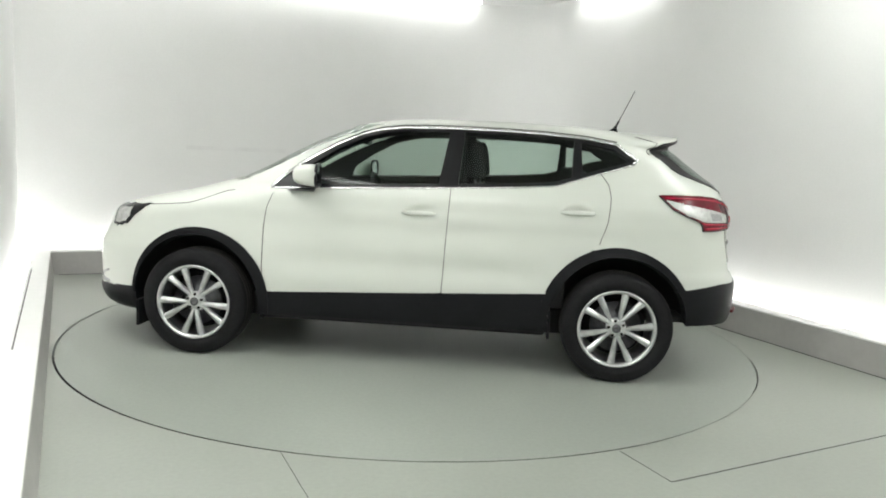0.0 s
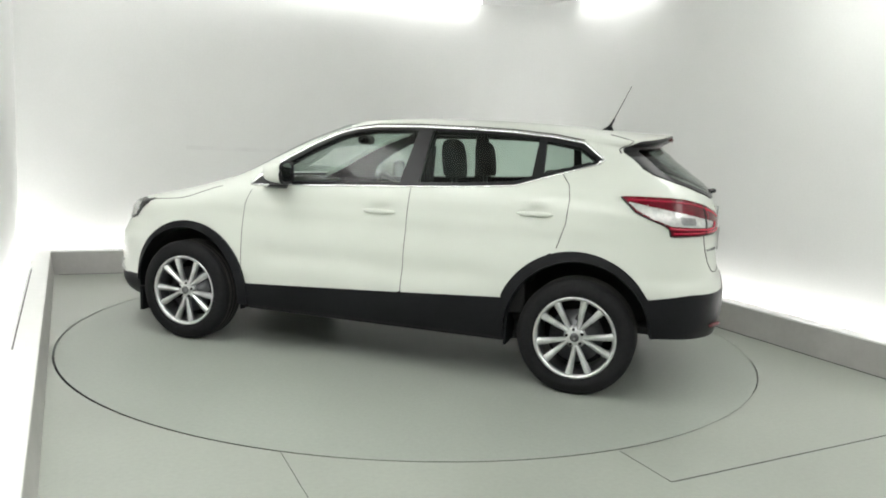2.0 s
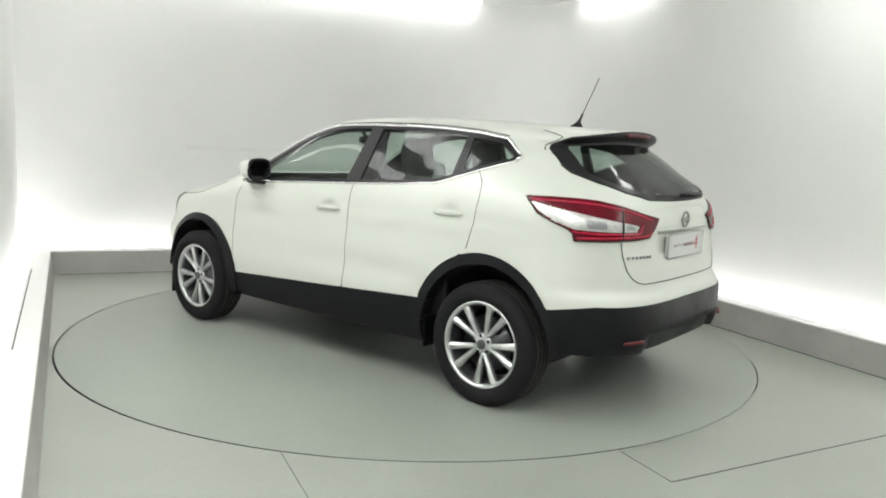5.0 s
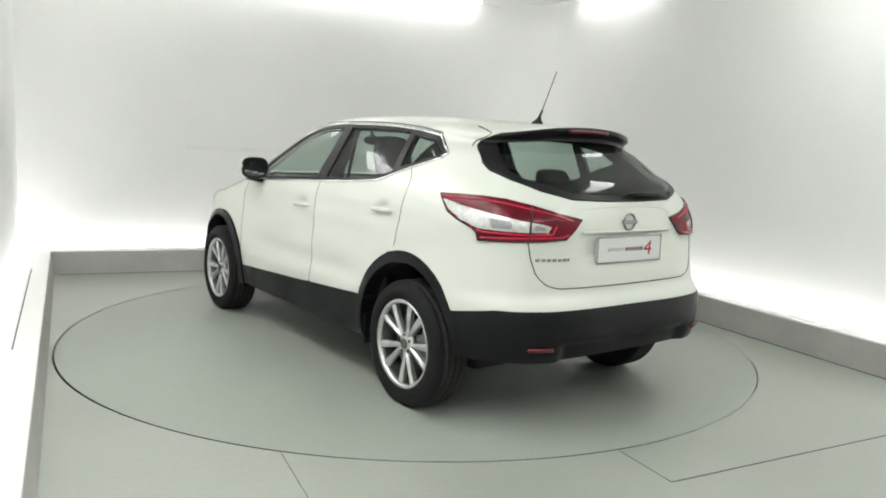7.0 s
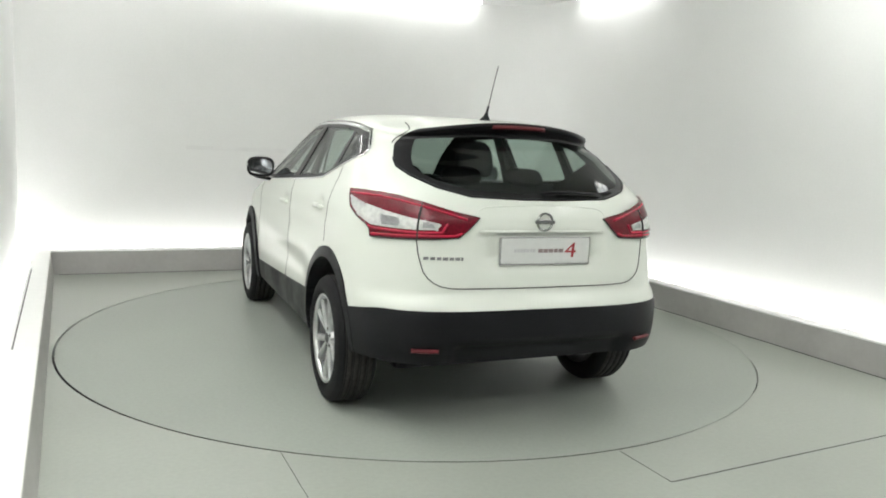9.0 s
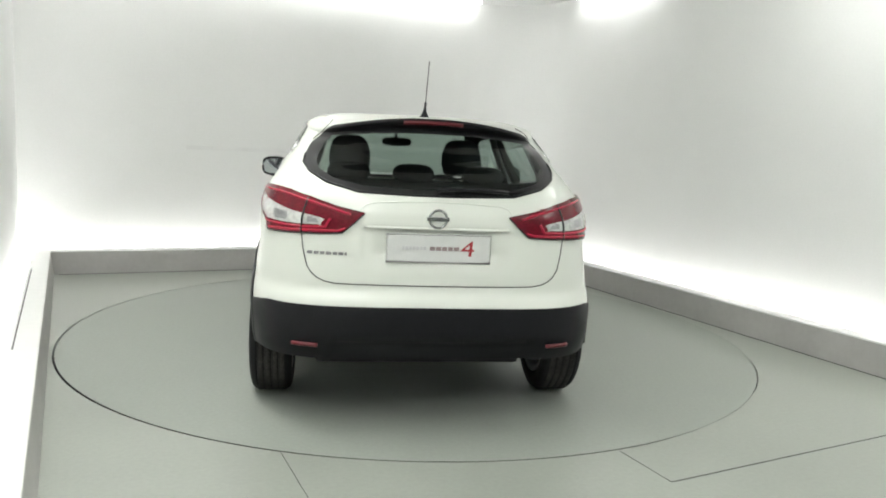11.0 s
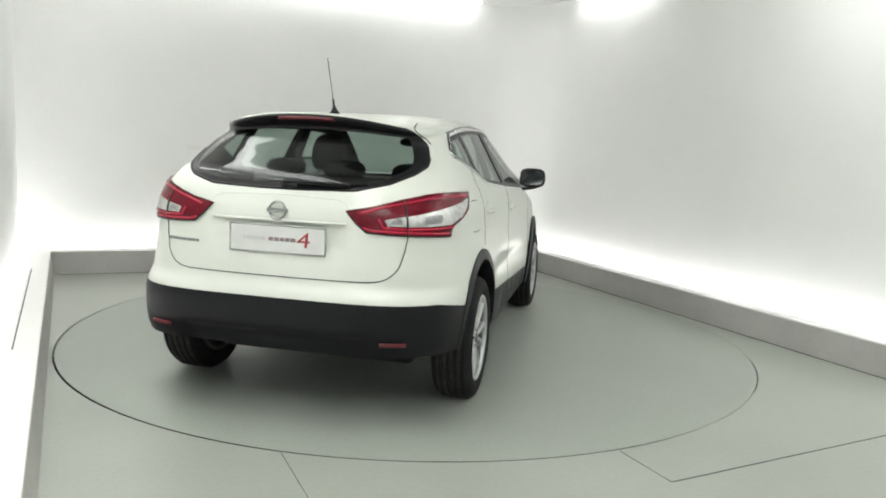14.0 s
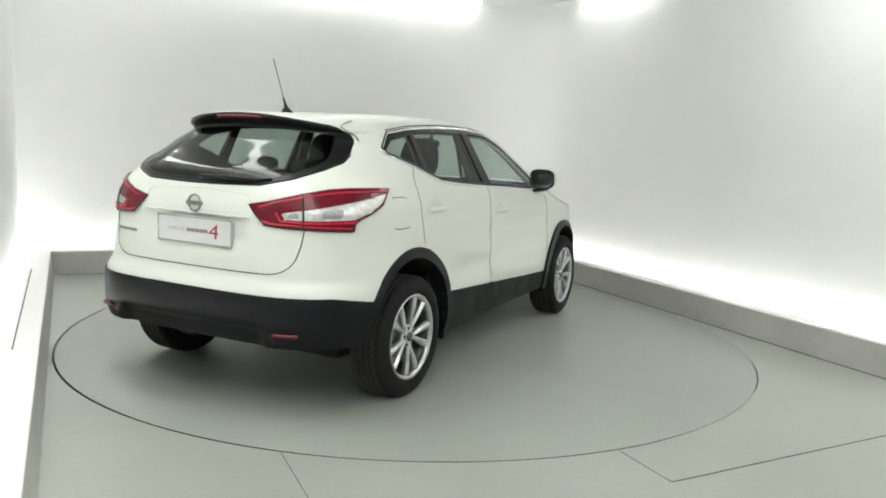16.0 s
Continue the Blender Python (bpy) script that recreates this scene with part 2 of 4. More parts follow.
    # ceiling lights near the walls
    for make, c in ((box, (-2.3, 2.0, ROOM_BACK - 0.16, ROOM_BACK - 0.05)), (box, (ROOM_X - 0.16, ROOM_X - 0.05, 0.8, 2.05)), (slanted, (-ROOM_X + 0.05, -ROOM_X + 0.16, -5.5, 2.4))):
        tagged(part("cove_light", make(*c, ROOM_H - 0.035, ROOM_H - 0.002, 0.006), M_COVE), "long white ceiling light along the wall top", "ceiling light", "wall-top lights")
    # unseen fill panels, added overhead to light the car, floor and walls
    for x, ys in ((-2.15, (-4.2, -1.1)), (2.15, (-4.4,))):
        for y in ys:
            tagged(part("fill_panel_light", box(x - 0.2, x + 0.2, y - 1.35, y + 1.35, ROOM_H - 0.05, ROOM_H - 0.002, 0.01, 1), M_FILL_PANEL), "long unseen fill light panel added under the ceiling", "ceiling light", "ceiling panels")
    # shorter added panel that lifts the right wall and floor
    tagged(part("fill_panel_light", box(1.95, 2.35, -2.4, -1.2, ROOM_H - 0.05, ROOM_H - 0.002, 0.01, 1), M_FILL_PANEL), "short unseen fill light panel added under the ceiling", "ceiling light", "ceiling panels")
    tagged(part("fill_panel_light", box(-1.5, 1.5, -6.0, -5.6, ROOM_H - 0.05, ROOM_H - 0.002, 0.01, 1), M_FILL_PANEL), "long unseen fill light panel added under the ceiling", "ceiling light", "ceiling panels")
    # soft shadow band on the back wall, put in as a slightly darker bar
    structure("wall_shade_band", box(-1.30, -0.25, ROOM_BACK - 0.0015, ROOM_BACK + 0.01, 1.238, 1.280), M_WALL_SHADE, "faint shadow band painted on the back wall", "wall mark")
    # floor joints
    for c in ((-1.4685, -1.4662, -3.4, -1.955), (0.017, 0.0195, -2.80, -2.45)):
        structure("floor_joint", box(*c, -0.004, 0.0012), M_GAP, "thin dark joint in the resin floor", "floor joint")
    seam = box(0.017, 1.56, -2.807, -2.801, -0.004, 0.0012)
    for v in seam.verts:
        v.co.y += 0.034 * (v.co.x - 0.017)
    structure("floor_joint", seam, M_GAP, "thin dark joint running askew in the resin floor", "floor joint")


build_room()
disc = tagged(part("turntable", ring_disc(0.0005, TABLE_R, -0.05, 0.0, 240), M_DISC), "round grey-green turntable set flush in the floor", "turntable")
part("turntable_edge", ring_disc(TABLE_R - 0.002, TABLE_R + 0.0003, -0.045, -0.002, 240), M_GAP, disc, "thin dark edge ring")

# ---- the car: x forward, y to its left, z up from the tyres' contact ----
HUBS = ((1.323, 0.335), (-1.323, 0.335))
HUB_Y, TYRE_R, RIM_R = 0.79, 0.338, 0.238
LEVELS = {
    # height: (front x, rear x, half width, length of the front cap, of the rear cap, front power, rear power)
    0.20: (2.12, -1.90, 0.800, 1.25, 0.85, 3.2, 3.6),
    0.26: (2.19, -2.00, 0.850, 1.28, 0.92, 3.3, 3.8),
    0.34: (2.212, -2.075, 0.872, 1.30, 0.95, 3.4, 4.0),
    0.45: (2.20, -2.105, 0.884, 1.30, 0.95, 3.4, 4.2),
    0.58: (2.20, -2.105, 0.890, 1.30, 0.95, 3.4, 4.2),
    0.655: (2.19, -2.095, 0.889, 1.28, 0.95, 3.4, 4.1),
    0.70: (2.17, -2.070, 0.886, 1.26, 0.95, 3.3, 4.0),
    0.78: (2.13, -2.062, 0.878, 1.22, 0.95, 3.3, 4.0),
    0.83: (2.105, -2.056, 0.872, 1.18, 0.95, 3.4, 4.0),
    0.865: (2.08, -2.052, 0.868, 1.15, 0.95, 3.5, 4.0),
    0.895: (2.04, -2.050, 0.865, 1.12, 0.95, 3.6, 4.0),
    0.925: (1.96, -2.048, 0.864, 1.10, 0.95, 3.7, 4.0),
    0.965: (1.79, -2.044, 0.865, 1.08, 0.95, 3.7, 4.0),
    1.01: (1.585, -2.042, 0.865, 1.08, 0.95, 3.6, 4.0),
    1.05: (1.435, -2.036, 0.862, 1.05, 0.94, 3.5, 3.9),
    1.09: (1.31, -2.024, 0.852, 1.05, 0.93, 3.4, 3.8),
    1.14: (1.15, -2.006, 0.833, 1.05, 0.92, 3.8, 3.7),
    1.20: (1.03, -1.970, 0.800, 1.04, 0.92, 3.8, 3.5),
    1.29: (0.875, -1.855, 0.750, 1.02, 0.90, 3.7, 3.3),
    1.38: (0.71, -1.735, 0.702, 0.98, 0.86, 3.6, 3.3),
    1.43: (0.605, -1.672, 0.674, 0.95, 0.84, 3.5, 3.2),
    1.448: (0.57, -1.69, 0.664, 0.92, 0.86, 3.2, 3.1),
    1.468: (0.525, -1.735, 0.654, 0.90, 0.88, 3.2, 3.0),
    1.484: (0.485, -1.735, 0.643, 0.88, 0.86, 3.1, 3.0),
    1.498: (0.46, -1.66, 0.630, 0.86, 0.80, 3.1, 3.0),
    1.514: (0.40, -1.56, 0.610, 0.82, 0.74, 3.0, 2.8),
    1.534: (0.31, -1.43, 0.570, 0.74, 0.66, 2.8, 2.6),
    1.552: (0.18, -1.24, 0.490, 0.62, 0.56, 2.5, 2.7),
    1.566: (0.00, -0.96, 0.350, 0.45, 0.42, 2.2, 2.3),
    1.574: (-0.22, -0.66, 0.140, 0.20, 0.20, 2.0, 2.0),
}
LZ = np.array(sorted(LEVELS))
LT = np.array([LEVELS[z] for z in LZ])


def pchip_slopes(x, y):
    h, d = np.diff(x), np.diff(y) / np.diff(x)
    m = np.zeros_like(y)
    for i in range(1, len(x) - 1):
        if d[i - 1] * d[i] > 0:
            w1, w2 = 2 * h[i] + h[i - 1], h[i] + 2 * h[i - 1]
            m[i] = (w1 + w2) / (w1 / d[i - 1] + w2 / d[i])
    m[0], m[-1] = d[0], d[-1]
    return m


LS = np.stack([pchip_slopes(LZ, LT[:, k]) for k in range(LT.shape[1])], 1)


def level(z):
    """The plan outline's numbers at height z (an array)."""
    z = np.clip(np.asarray(z, float), LZ[0], LZ[-1])
    i = np.clip(np.searchsorted(LZ, z) - 1, 0, len(LZ) - 2)
    h = (LZ[i + 1] - LZ[i])
    s = ((z - LZ[i]) / h)[..., None]
    h = h[..., None]
    return ((2 * s ** 3 - 3 * s ** 2 + 1) * LT[i] + (s ** 3 - 2 * s ** 2 + s) * h * LS[i]
            + (3 * s ** 2 - 2 * s ** 3) * LT[i + 1] + (s ** 3 - s ** 2) * h * LS[i + 1])


def swell(x, z):
    """Fine shape of the flanks: the hollow above the sill, the shoulder and the flared arches."""
    y = -0.017 * np.exp(-((z - 0.64) / 0.075) ** 2) * np.clip((0.95 - abs(x)) / 0.25, 0, 1)
    y = y + 0.008 * np.exp(-((z - 0.93) / 0.05) ** 2) * np.clip((1.4 - abs(x + 0.2)) / 0.3, 0, 1)
    for hx, hz in ((-0.085, 0.975), (-1.048, 1.026)):
        y = y - 0.026 * np.exp(-((x - hx) / 0.055) ** 2 - ((z - hz - 0.014) / 0.028) ** 2)
    for hx, hz in HUBS:
        r = np.hypot(x - hx, (z - hz))
        y = y + 0.009 * np.exp(-((r - 0.40) / 0.07) ** 2) * (z > 0.2)
    return y


def side_y(x, z):
    p = level(z)
    xf, xr, w, af, ar, nf, nr = (p[..., k] for k in range(7))
    tf = np.clip((x - (xf - af)) / af, 0, 1)
    tr = np.clip(((xr + ar) - x) / ar, 0, 1)
    return w * np.maximum(1 - tf ** nf, 0) ** (1 / nf) * np.maximum(1 - tr ** nr, 0) ** (1 / nr) + swell(x, z)


def rear_x(y, z):
    p = level(z)
    xr, w, ar, nr = p[..., 1], p[..., 2], p[..., 4], p[..., 6]
    return xr + ar - ar * np.maximum(1 - np.clip(abs(y) / w, 0, 1) ** nr, 0) ** (1 / nr)


def front_x(y, z):
    p = level(z)
    xf, w, af, nf = p[..., 0], p[..., 2], p[..., 3], p[..., 5]
    return xf - af + af * np.maximum(1 - np.clip(abs(y) / w, 0, 1) ** nf, 0) ** (1 / nf)


def crown(x, y, z):
    """How far the roof's rear and the spoiler rise at the middle and droop at the corners."""
    mid = np.interp(x, [-1.75, -1.60, -1.32, -0.90, -0.50], [0.034, 0.014, -0.012, -0.008, -0.004])
    edge = np.interp(x, [-1.75, -1.48, -1.28], [-0.040, -0.032, 0.0])
    return np.clip((z - 1.36) / 0.10, 0, 1) * (edge + (mid - edge) * np.clip(1 - (y / 0.62) ** 2, 0, 1))


# outlines on the flank (x, z)
P_DLO = [(0.850, 1.080), (0.42, 1.100), (-0.003, 1.121), (-0.27, 1.133), (-0.623, 1.153), (-0.91, 1.176), (-1.123, 1.245), (-1.372, 1.322), (-1.397, 1.342),
         (-1.272, 1.436), (-1.09, 1.464), (-0.85, 1.482), (-0.602, 1.491), (-0.25, 1.494), (0.055, 1.486), (0.20, 1.467), (0.325, 1.436), (0.49, 1.356), (0.685, 1.236), (0.775, 1.158)]
P_WIN_F = [(0.70, 1.112), (0.42, 1.124), (-0.003, 1.144), (-0.195, 1.154), (-0.240, 1.472), (0.05, 1.466), (0.19, 1.447), (0.305, 1.416), (0.465, 1.336), (0.65, 1.216)]
P_WIN_R = [(-0.315, 1.160), (-0.623, 1.178), (-0.90, 1.200), (-1.000, 1.232), (-1.010, 1.452), (-0.85, 1.464), (-0.602, 1.472), (-0.335, 1.475)]
P_WIN_Q = [(-1.065, 1.256), (-1.345, 1.338), (-1.352, 1.346), (-1.252, 1.412), (-1.09, 1.435), (-1.055, 1.438)]
P_DOOR_F = [(0.884, 0.30), (0.888, 0.60), (0.884, 0.842), (0.866, 0.96), (0.835, 1.04), (0.80, 1.085), (0.42, 1.100), (-0.003, 1.121), (-0.274, 1.133), (-0.258, 0.80), (-0.245, 0.485), (-0.24, 0.30)]
P_DOOR_R = [(-0.24, 0.30), (-0.245, 0.485), (-0.258, 0.80), (-0.274, 1.133), (-0.623, 1.153), (-0.91, 1.176), (-1.123, 1.245), (-1.175, 1.260), (-1.222, 1.20), (-1.238, 1.120), (-1.228, 0.980), (-1.185, 0.84), (-1.14, 0.80), (-0.95, 0.66), (-0.90, 0.50), (-0.90, 0.30)]
P_HEAD = [(1.665, 0.932), (1.84, 0.920), (1.955, 0.905), (1.985, 0.785), (1.93, 0.770), (1.83, 0.795), (1.755, 0.862)]
P_HEAD_LENS = [(1.80, 0.902), (1.93, 0.890), (1.958, 0.800), (1.915, 0.790), (1.845, 0.810), (1.805, 0.850)]
BONNET_X = (1.00, 1.16, 1.28, 1.38, 1.55, 1.70, 2.00)
BONNET_Z = (1.075, 1.040, 0.992, 0.958, 0.940, 0.927, 0.915)
# outlines on the tail (half: y, z)
P_RWIN = [(-0.1, 1.146), (0.10, 1.146), (0.37, 1.154), (0.52, 1.190), (0.605, 1.235), (0.638, 1.275), (0.632, 1.315), (0.600, 1.385), (0.558, 1.430), (0.545, 1.444), (-0.1, 1.444)]
P_SPOILER = [(-0.1, 1.40), (0.588, 1.40), (0.560, 1.43), (0.545, 1.452), (0.526, 1.470), (0.492, 1.482), (-0.1, 1.482)]
P_RWIN_IN = [(-0.1, 1.172), (0.10, 1.172), (0.36, 1.182), (0.49, 1.212), (0.555, 1.248), (0.575, 1.278), (0.565, 1.32), (0.535, 1.378), (0.50, 1.424), (-0.1, 1.424)]
P_GATE = [(-0.1, 0.727), (0.49, 0.730), (0.56, 0.757), (0.60, 0.80), (0.622, 0.88), (0.632, 0.98), (0.640, 1.10), (0.665, 1.25), (0.645, 1.36), (0.575, 1.452), (-0.1, 1.452)]
# the tail lamp, by c = (x + 2.06) + y round the corner, and z
P_LAMP = [(0.375, 1.058), (0.425, 1.005), (0.475, 0.965), (0.60, 0.958), (0.85, 0.952), (1.055, 0.948), (1.068, 0.985), (1.10, 1.005), (1.20, 1.035), (1.29, 1.072), (1.355, 1.150), (1.20, 1.152), (1.02, 1.150), (0.88, 1.142), (0.70, 1.118), (0.52, 1.082)]
P_LAMP_CLEAR = [(0.575, 1.024), (0.60, 0.998), (0.72, 0.996), (0.88, 0.998), (1.06, 1.004), (1.19, 1.038), (1.285, 1.080), (1.325, 1.124), (1.16, 1.097), (0.95, 1.070), (0.78, 1.048), (0.66, 1.036)]
P_LAMP_CORE = [(0.83, 1.008), (0.97, 1.010), (0.985, 1.052), (0.84, 1.044)]
P_LAMP_CORE_IN = [(0.61, 1.006), (0.685, 1.006), (0.685, 1.030), (0.625, 1.025)]
ARCHES = ((1.300, 0.355, 0.456), (-1.306, 0.371, 0.458))
WELLS = ((1.316, 0.352, 0.411), (-1.320, 0.358, 0.414))


def inside(px, pz, poly):
    """Which points lie within the polygon."""
    r = np.zeros(px.shape, bool)
    n = len(poly)
    for i in range(n):
        (x0, z0), (x1, z1) = poly[i], poly[(i + 1) % n]
        if z0 == z1:
            continue
        c = ((z0 > pz) != (z1 > pz)) & (px < (x1 - x0) * (pz - z0) / (z1 - z0) + x0)
        r ^= c
    return r


def circle(cx, cz, r, n=72):
    return [(cx + r * math.cos(2 * math.pi * i / n), cz + r * math.sin(2 * math.pi * i / n)) for i in range(n)]


def clad_line(x):
    return np.interp(x, [-2.2, -1.93, -1.69, -0.92, -0.03, 0.86, 1.72, 1.95, 2.3], [0.630, 0.630, 0.590, 0.528, 0.476, 0.430, 0.400, 0.385, 0.375])


def snap(px, pz, polys, dx, dz, reach=0.52):
    """Move points that lie within part of a cell (dx, dz) of an outline onto it."""
    best = np.full(px.shape, reach)
    nx, nz = px.copy(), pz.copy()
    ix, iz = 1 / np.clip(dx, 0.003, 0.03) ** 2, 1 / np.clip(dz, 0.003, 0.03) ** 2
    for poly in polys:
        n = len(poly)
        for i in range(n):
            a, b = poly[i], poly[(i + 1) % n]
            ex, ez = b[0] - a[0], b[1] - a[1]
            s = np.clip(((px - a[0]) * ex * ix + (pz - a[1]) * ez * iz) / (ex * ex * ix + ez * ez * iz + 1e-9), 0, 1)
            qx, qz = a[0] + s * ex, a[1] + s * ez
            dist = np.sqrt((px - qx) ** 2 * ix + (pz - qz) ** 2 * iz)
            hit = dist < best
            best[hit], nx[hit], nz[hit] = dist[hit], qx[hit], qz[hit]
    return nx, nz, best < reach


def round_corner(c, z):
    """The point of the rear corner at height z with (x + 2.06) + y = c."""
    xf, xr, w, af, ar, nf, nr = level(np.array([z]))[0]
    fi = np.linspace(0, math.pi / 2, 400)
    x, y = xr + ar - ar * np.cos(fi) ** (2 / nr), w * np.sin(fi) ** (2 / nr)
    k = np.interp(c, x + 2.06 + y, np.arange(400))
    return np.interp(k, np.arange(400), x), np.interp(k, np.arange(400), y)


def shell():
    """The left half of the body as a grid of points, and a region for each face."""
    zs = list(np.arange(0.20, 0.86, 0.0148)) + list(np.arange(0.86, 1.10, 0.0095)) + list(np.arange(1.10, 1.38, 0.0120)) + list(np.arange(1.38, 1.50, 0.0060))
    zs = np.array(zs + list(1.574 - 0.074 * np.linspace(1, 0, 30) ** 2))
    n = 330
    q = level(zs)
    grid = np.zeros((len(zs), n, 3))
    snapped = np.zeros((len(zs), n), bool)
    for i, z in enumerate(zs):
        xf, xr, w, af, ar, nf, nr = q[i]
        fi = np.linspace(0, math.pi / 2, 500)
        fx, fy = xf - af + af * np.cos(fi) ** (2 / nf), w * np.sin(fi) ** (2 / nf)
        rx, ry = xr + ar - ar * np.cos(fi[::-1]) ** (2 / nr), w * np.sin(fi[::-1]) ** (2 / nr)
        x, y = np.concatenate([fx, rx]), np.concatenate([fy, ry])
        s = np.concatenate([[0], np.cumsum(np.hypot(np.diff(x), np.diff(y)))])
        t = np.linspace(0, s[-1], n)
        grid[i, :, 0], grid[i, :, 1], grid[i, :, 2] = np.interp(t, s, x), np.interp(t, s, y), z
    X, Y, Z = grid[..., 0], grid[..., 1], grid[..., 2]
    flank = (Y > 0.5) & (Y > 0.80 * level(Z)[..., 2]) & (Z < 1.5) & (X < 1.85) & (X > np.where(Z > 1.16, -1.47, -1.93))
    line = [(x, float(clad_line(x))) for x in np.linspace(-1.93, 1.9, 60)]
    line = line + line[::-1]
    polys = [P_WIN_F, P_WIN_R, P_WIN_Q, P_DLO, P_DOOR_F, P_DOOR_R, line] + [circle(*a) for a in ARCHES] + [circle(*w) for w in WELLS]
    du = abs(np.gradient(Z, axis=0))
    nx, nz, hit = snap(X, Z, polys, abs(np.gradient(X, axis=1)), du)
    lampc = (X + 2.06) + Y
    tail = (X < -1.35) & ~flank | (X < -1.5) & (Z < 1.2)
    hit &= flank & ~((X < -1.5) & (Z > 0.9) & (Z < 1.2))
    X[hit], Z[hit] = nx[hit], nz[hit]
    snapped |= hit
    move = flank
    Y[move] = np.maximum(side_y(X[move], Z[move]), 0.3)
    ny, nz, hit = snap(Y, Z, [P_RWIN, P_RWIN_IN, P_SPOILER, P_GATE], abs(np.gradient(Y, axis=1)), du)
    rear = (X < -1.45) & (Y < 0.68) & (Y > 0.001) & ~flank
    hit &= rear
    Y[hit], Z[hit] = ny[hit], nz[hit]
    snapped |= hit
    X[hit] = rear_x(Y[hit], Z[hit])
    # tail lamp edge
    lampc = (X + 2.06) + Y
    nc, nz, hit = snap(lampc, Z, [P_LAMP, P_LAMP_CLEAR, P_LAMP_CORE, P_LAMP_CORE_IN], abs(np.gradient(lampc, axis=1)), du)
    hit &= (X < -1.45) & (Z > 0.9) & (Z < 1.2)
    snapped |= hit
    for i, j in np.argwhere(hit):
        Z[i, j] = nz[i, j]
        X[i, j], Y[i, j] = round_corner(nc[i, j], nz[i, j])
    raw = grid.copy()
    X += 0.034 * np.clip((0.475 - Z) / 0.02, 0, 1) * np.clip((0.50 - Y) / 0.06, 0, 1) * (X < -1.8)
    # hollow round the plate, ledge of the bumper, crown of the roof's rear edge
    X -= 0.004 * np.clip((0.648 - Z) / 0.01, 0, 1) * np.clip((Z - 0.455) / 0.02, 0, 1) * np.clip((-X - 1.6) / 0.3, 0, 1)
    wy = np.clip((0.36 - Y) / 0.07, 0, 1)
    X += 0.020 * wy * np.clip((0.992 - Z) / 0.008, 0, 1) * np.clip((Z - 0.80) / 0.08, 0, 1) * (X < -1.9)
    Z += crown(X, Y, Z)
    return grid, snapped, raw


GRID, SNAPPED, RAW = shell()


def triangles(snapped):
    """Two triangles a cell, parted along the diagonal that an outline follows."""
    h, w = snapped.shape
    i, j = (k.ravel() for k in np.meshgrid(np.arange(h - 1), np.arange(w - 1), indexing="ij"))
    a, b, c, d = i * w + j, i * w + j + 1, (i + 1) * w + j + 1, (i + 1) * w + j
    f = snapped.ravel()
    other = f[b] & f[d] & ~(f[a] & f[c])
    t1 = np.stack([a, b, np.where(other, d, c)], 1)
    t2 = np.stack([np.where(other, b, a), c, d], 1)
    return np.stack([t1, t2], 1).reshape(-1, 3)


TRIS = triangles(SNAPPED)


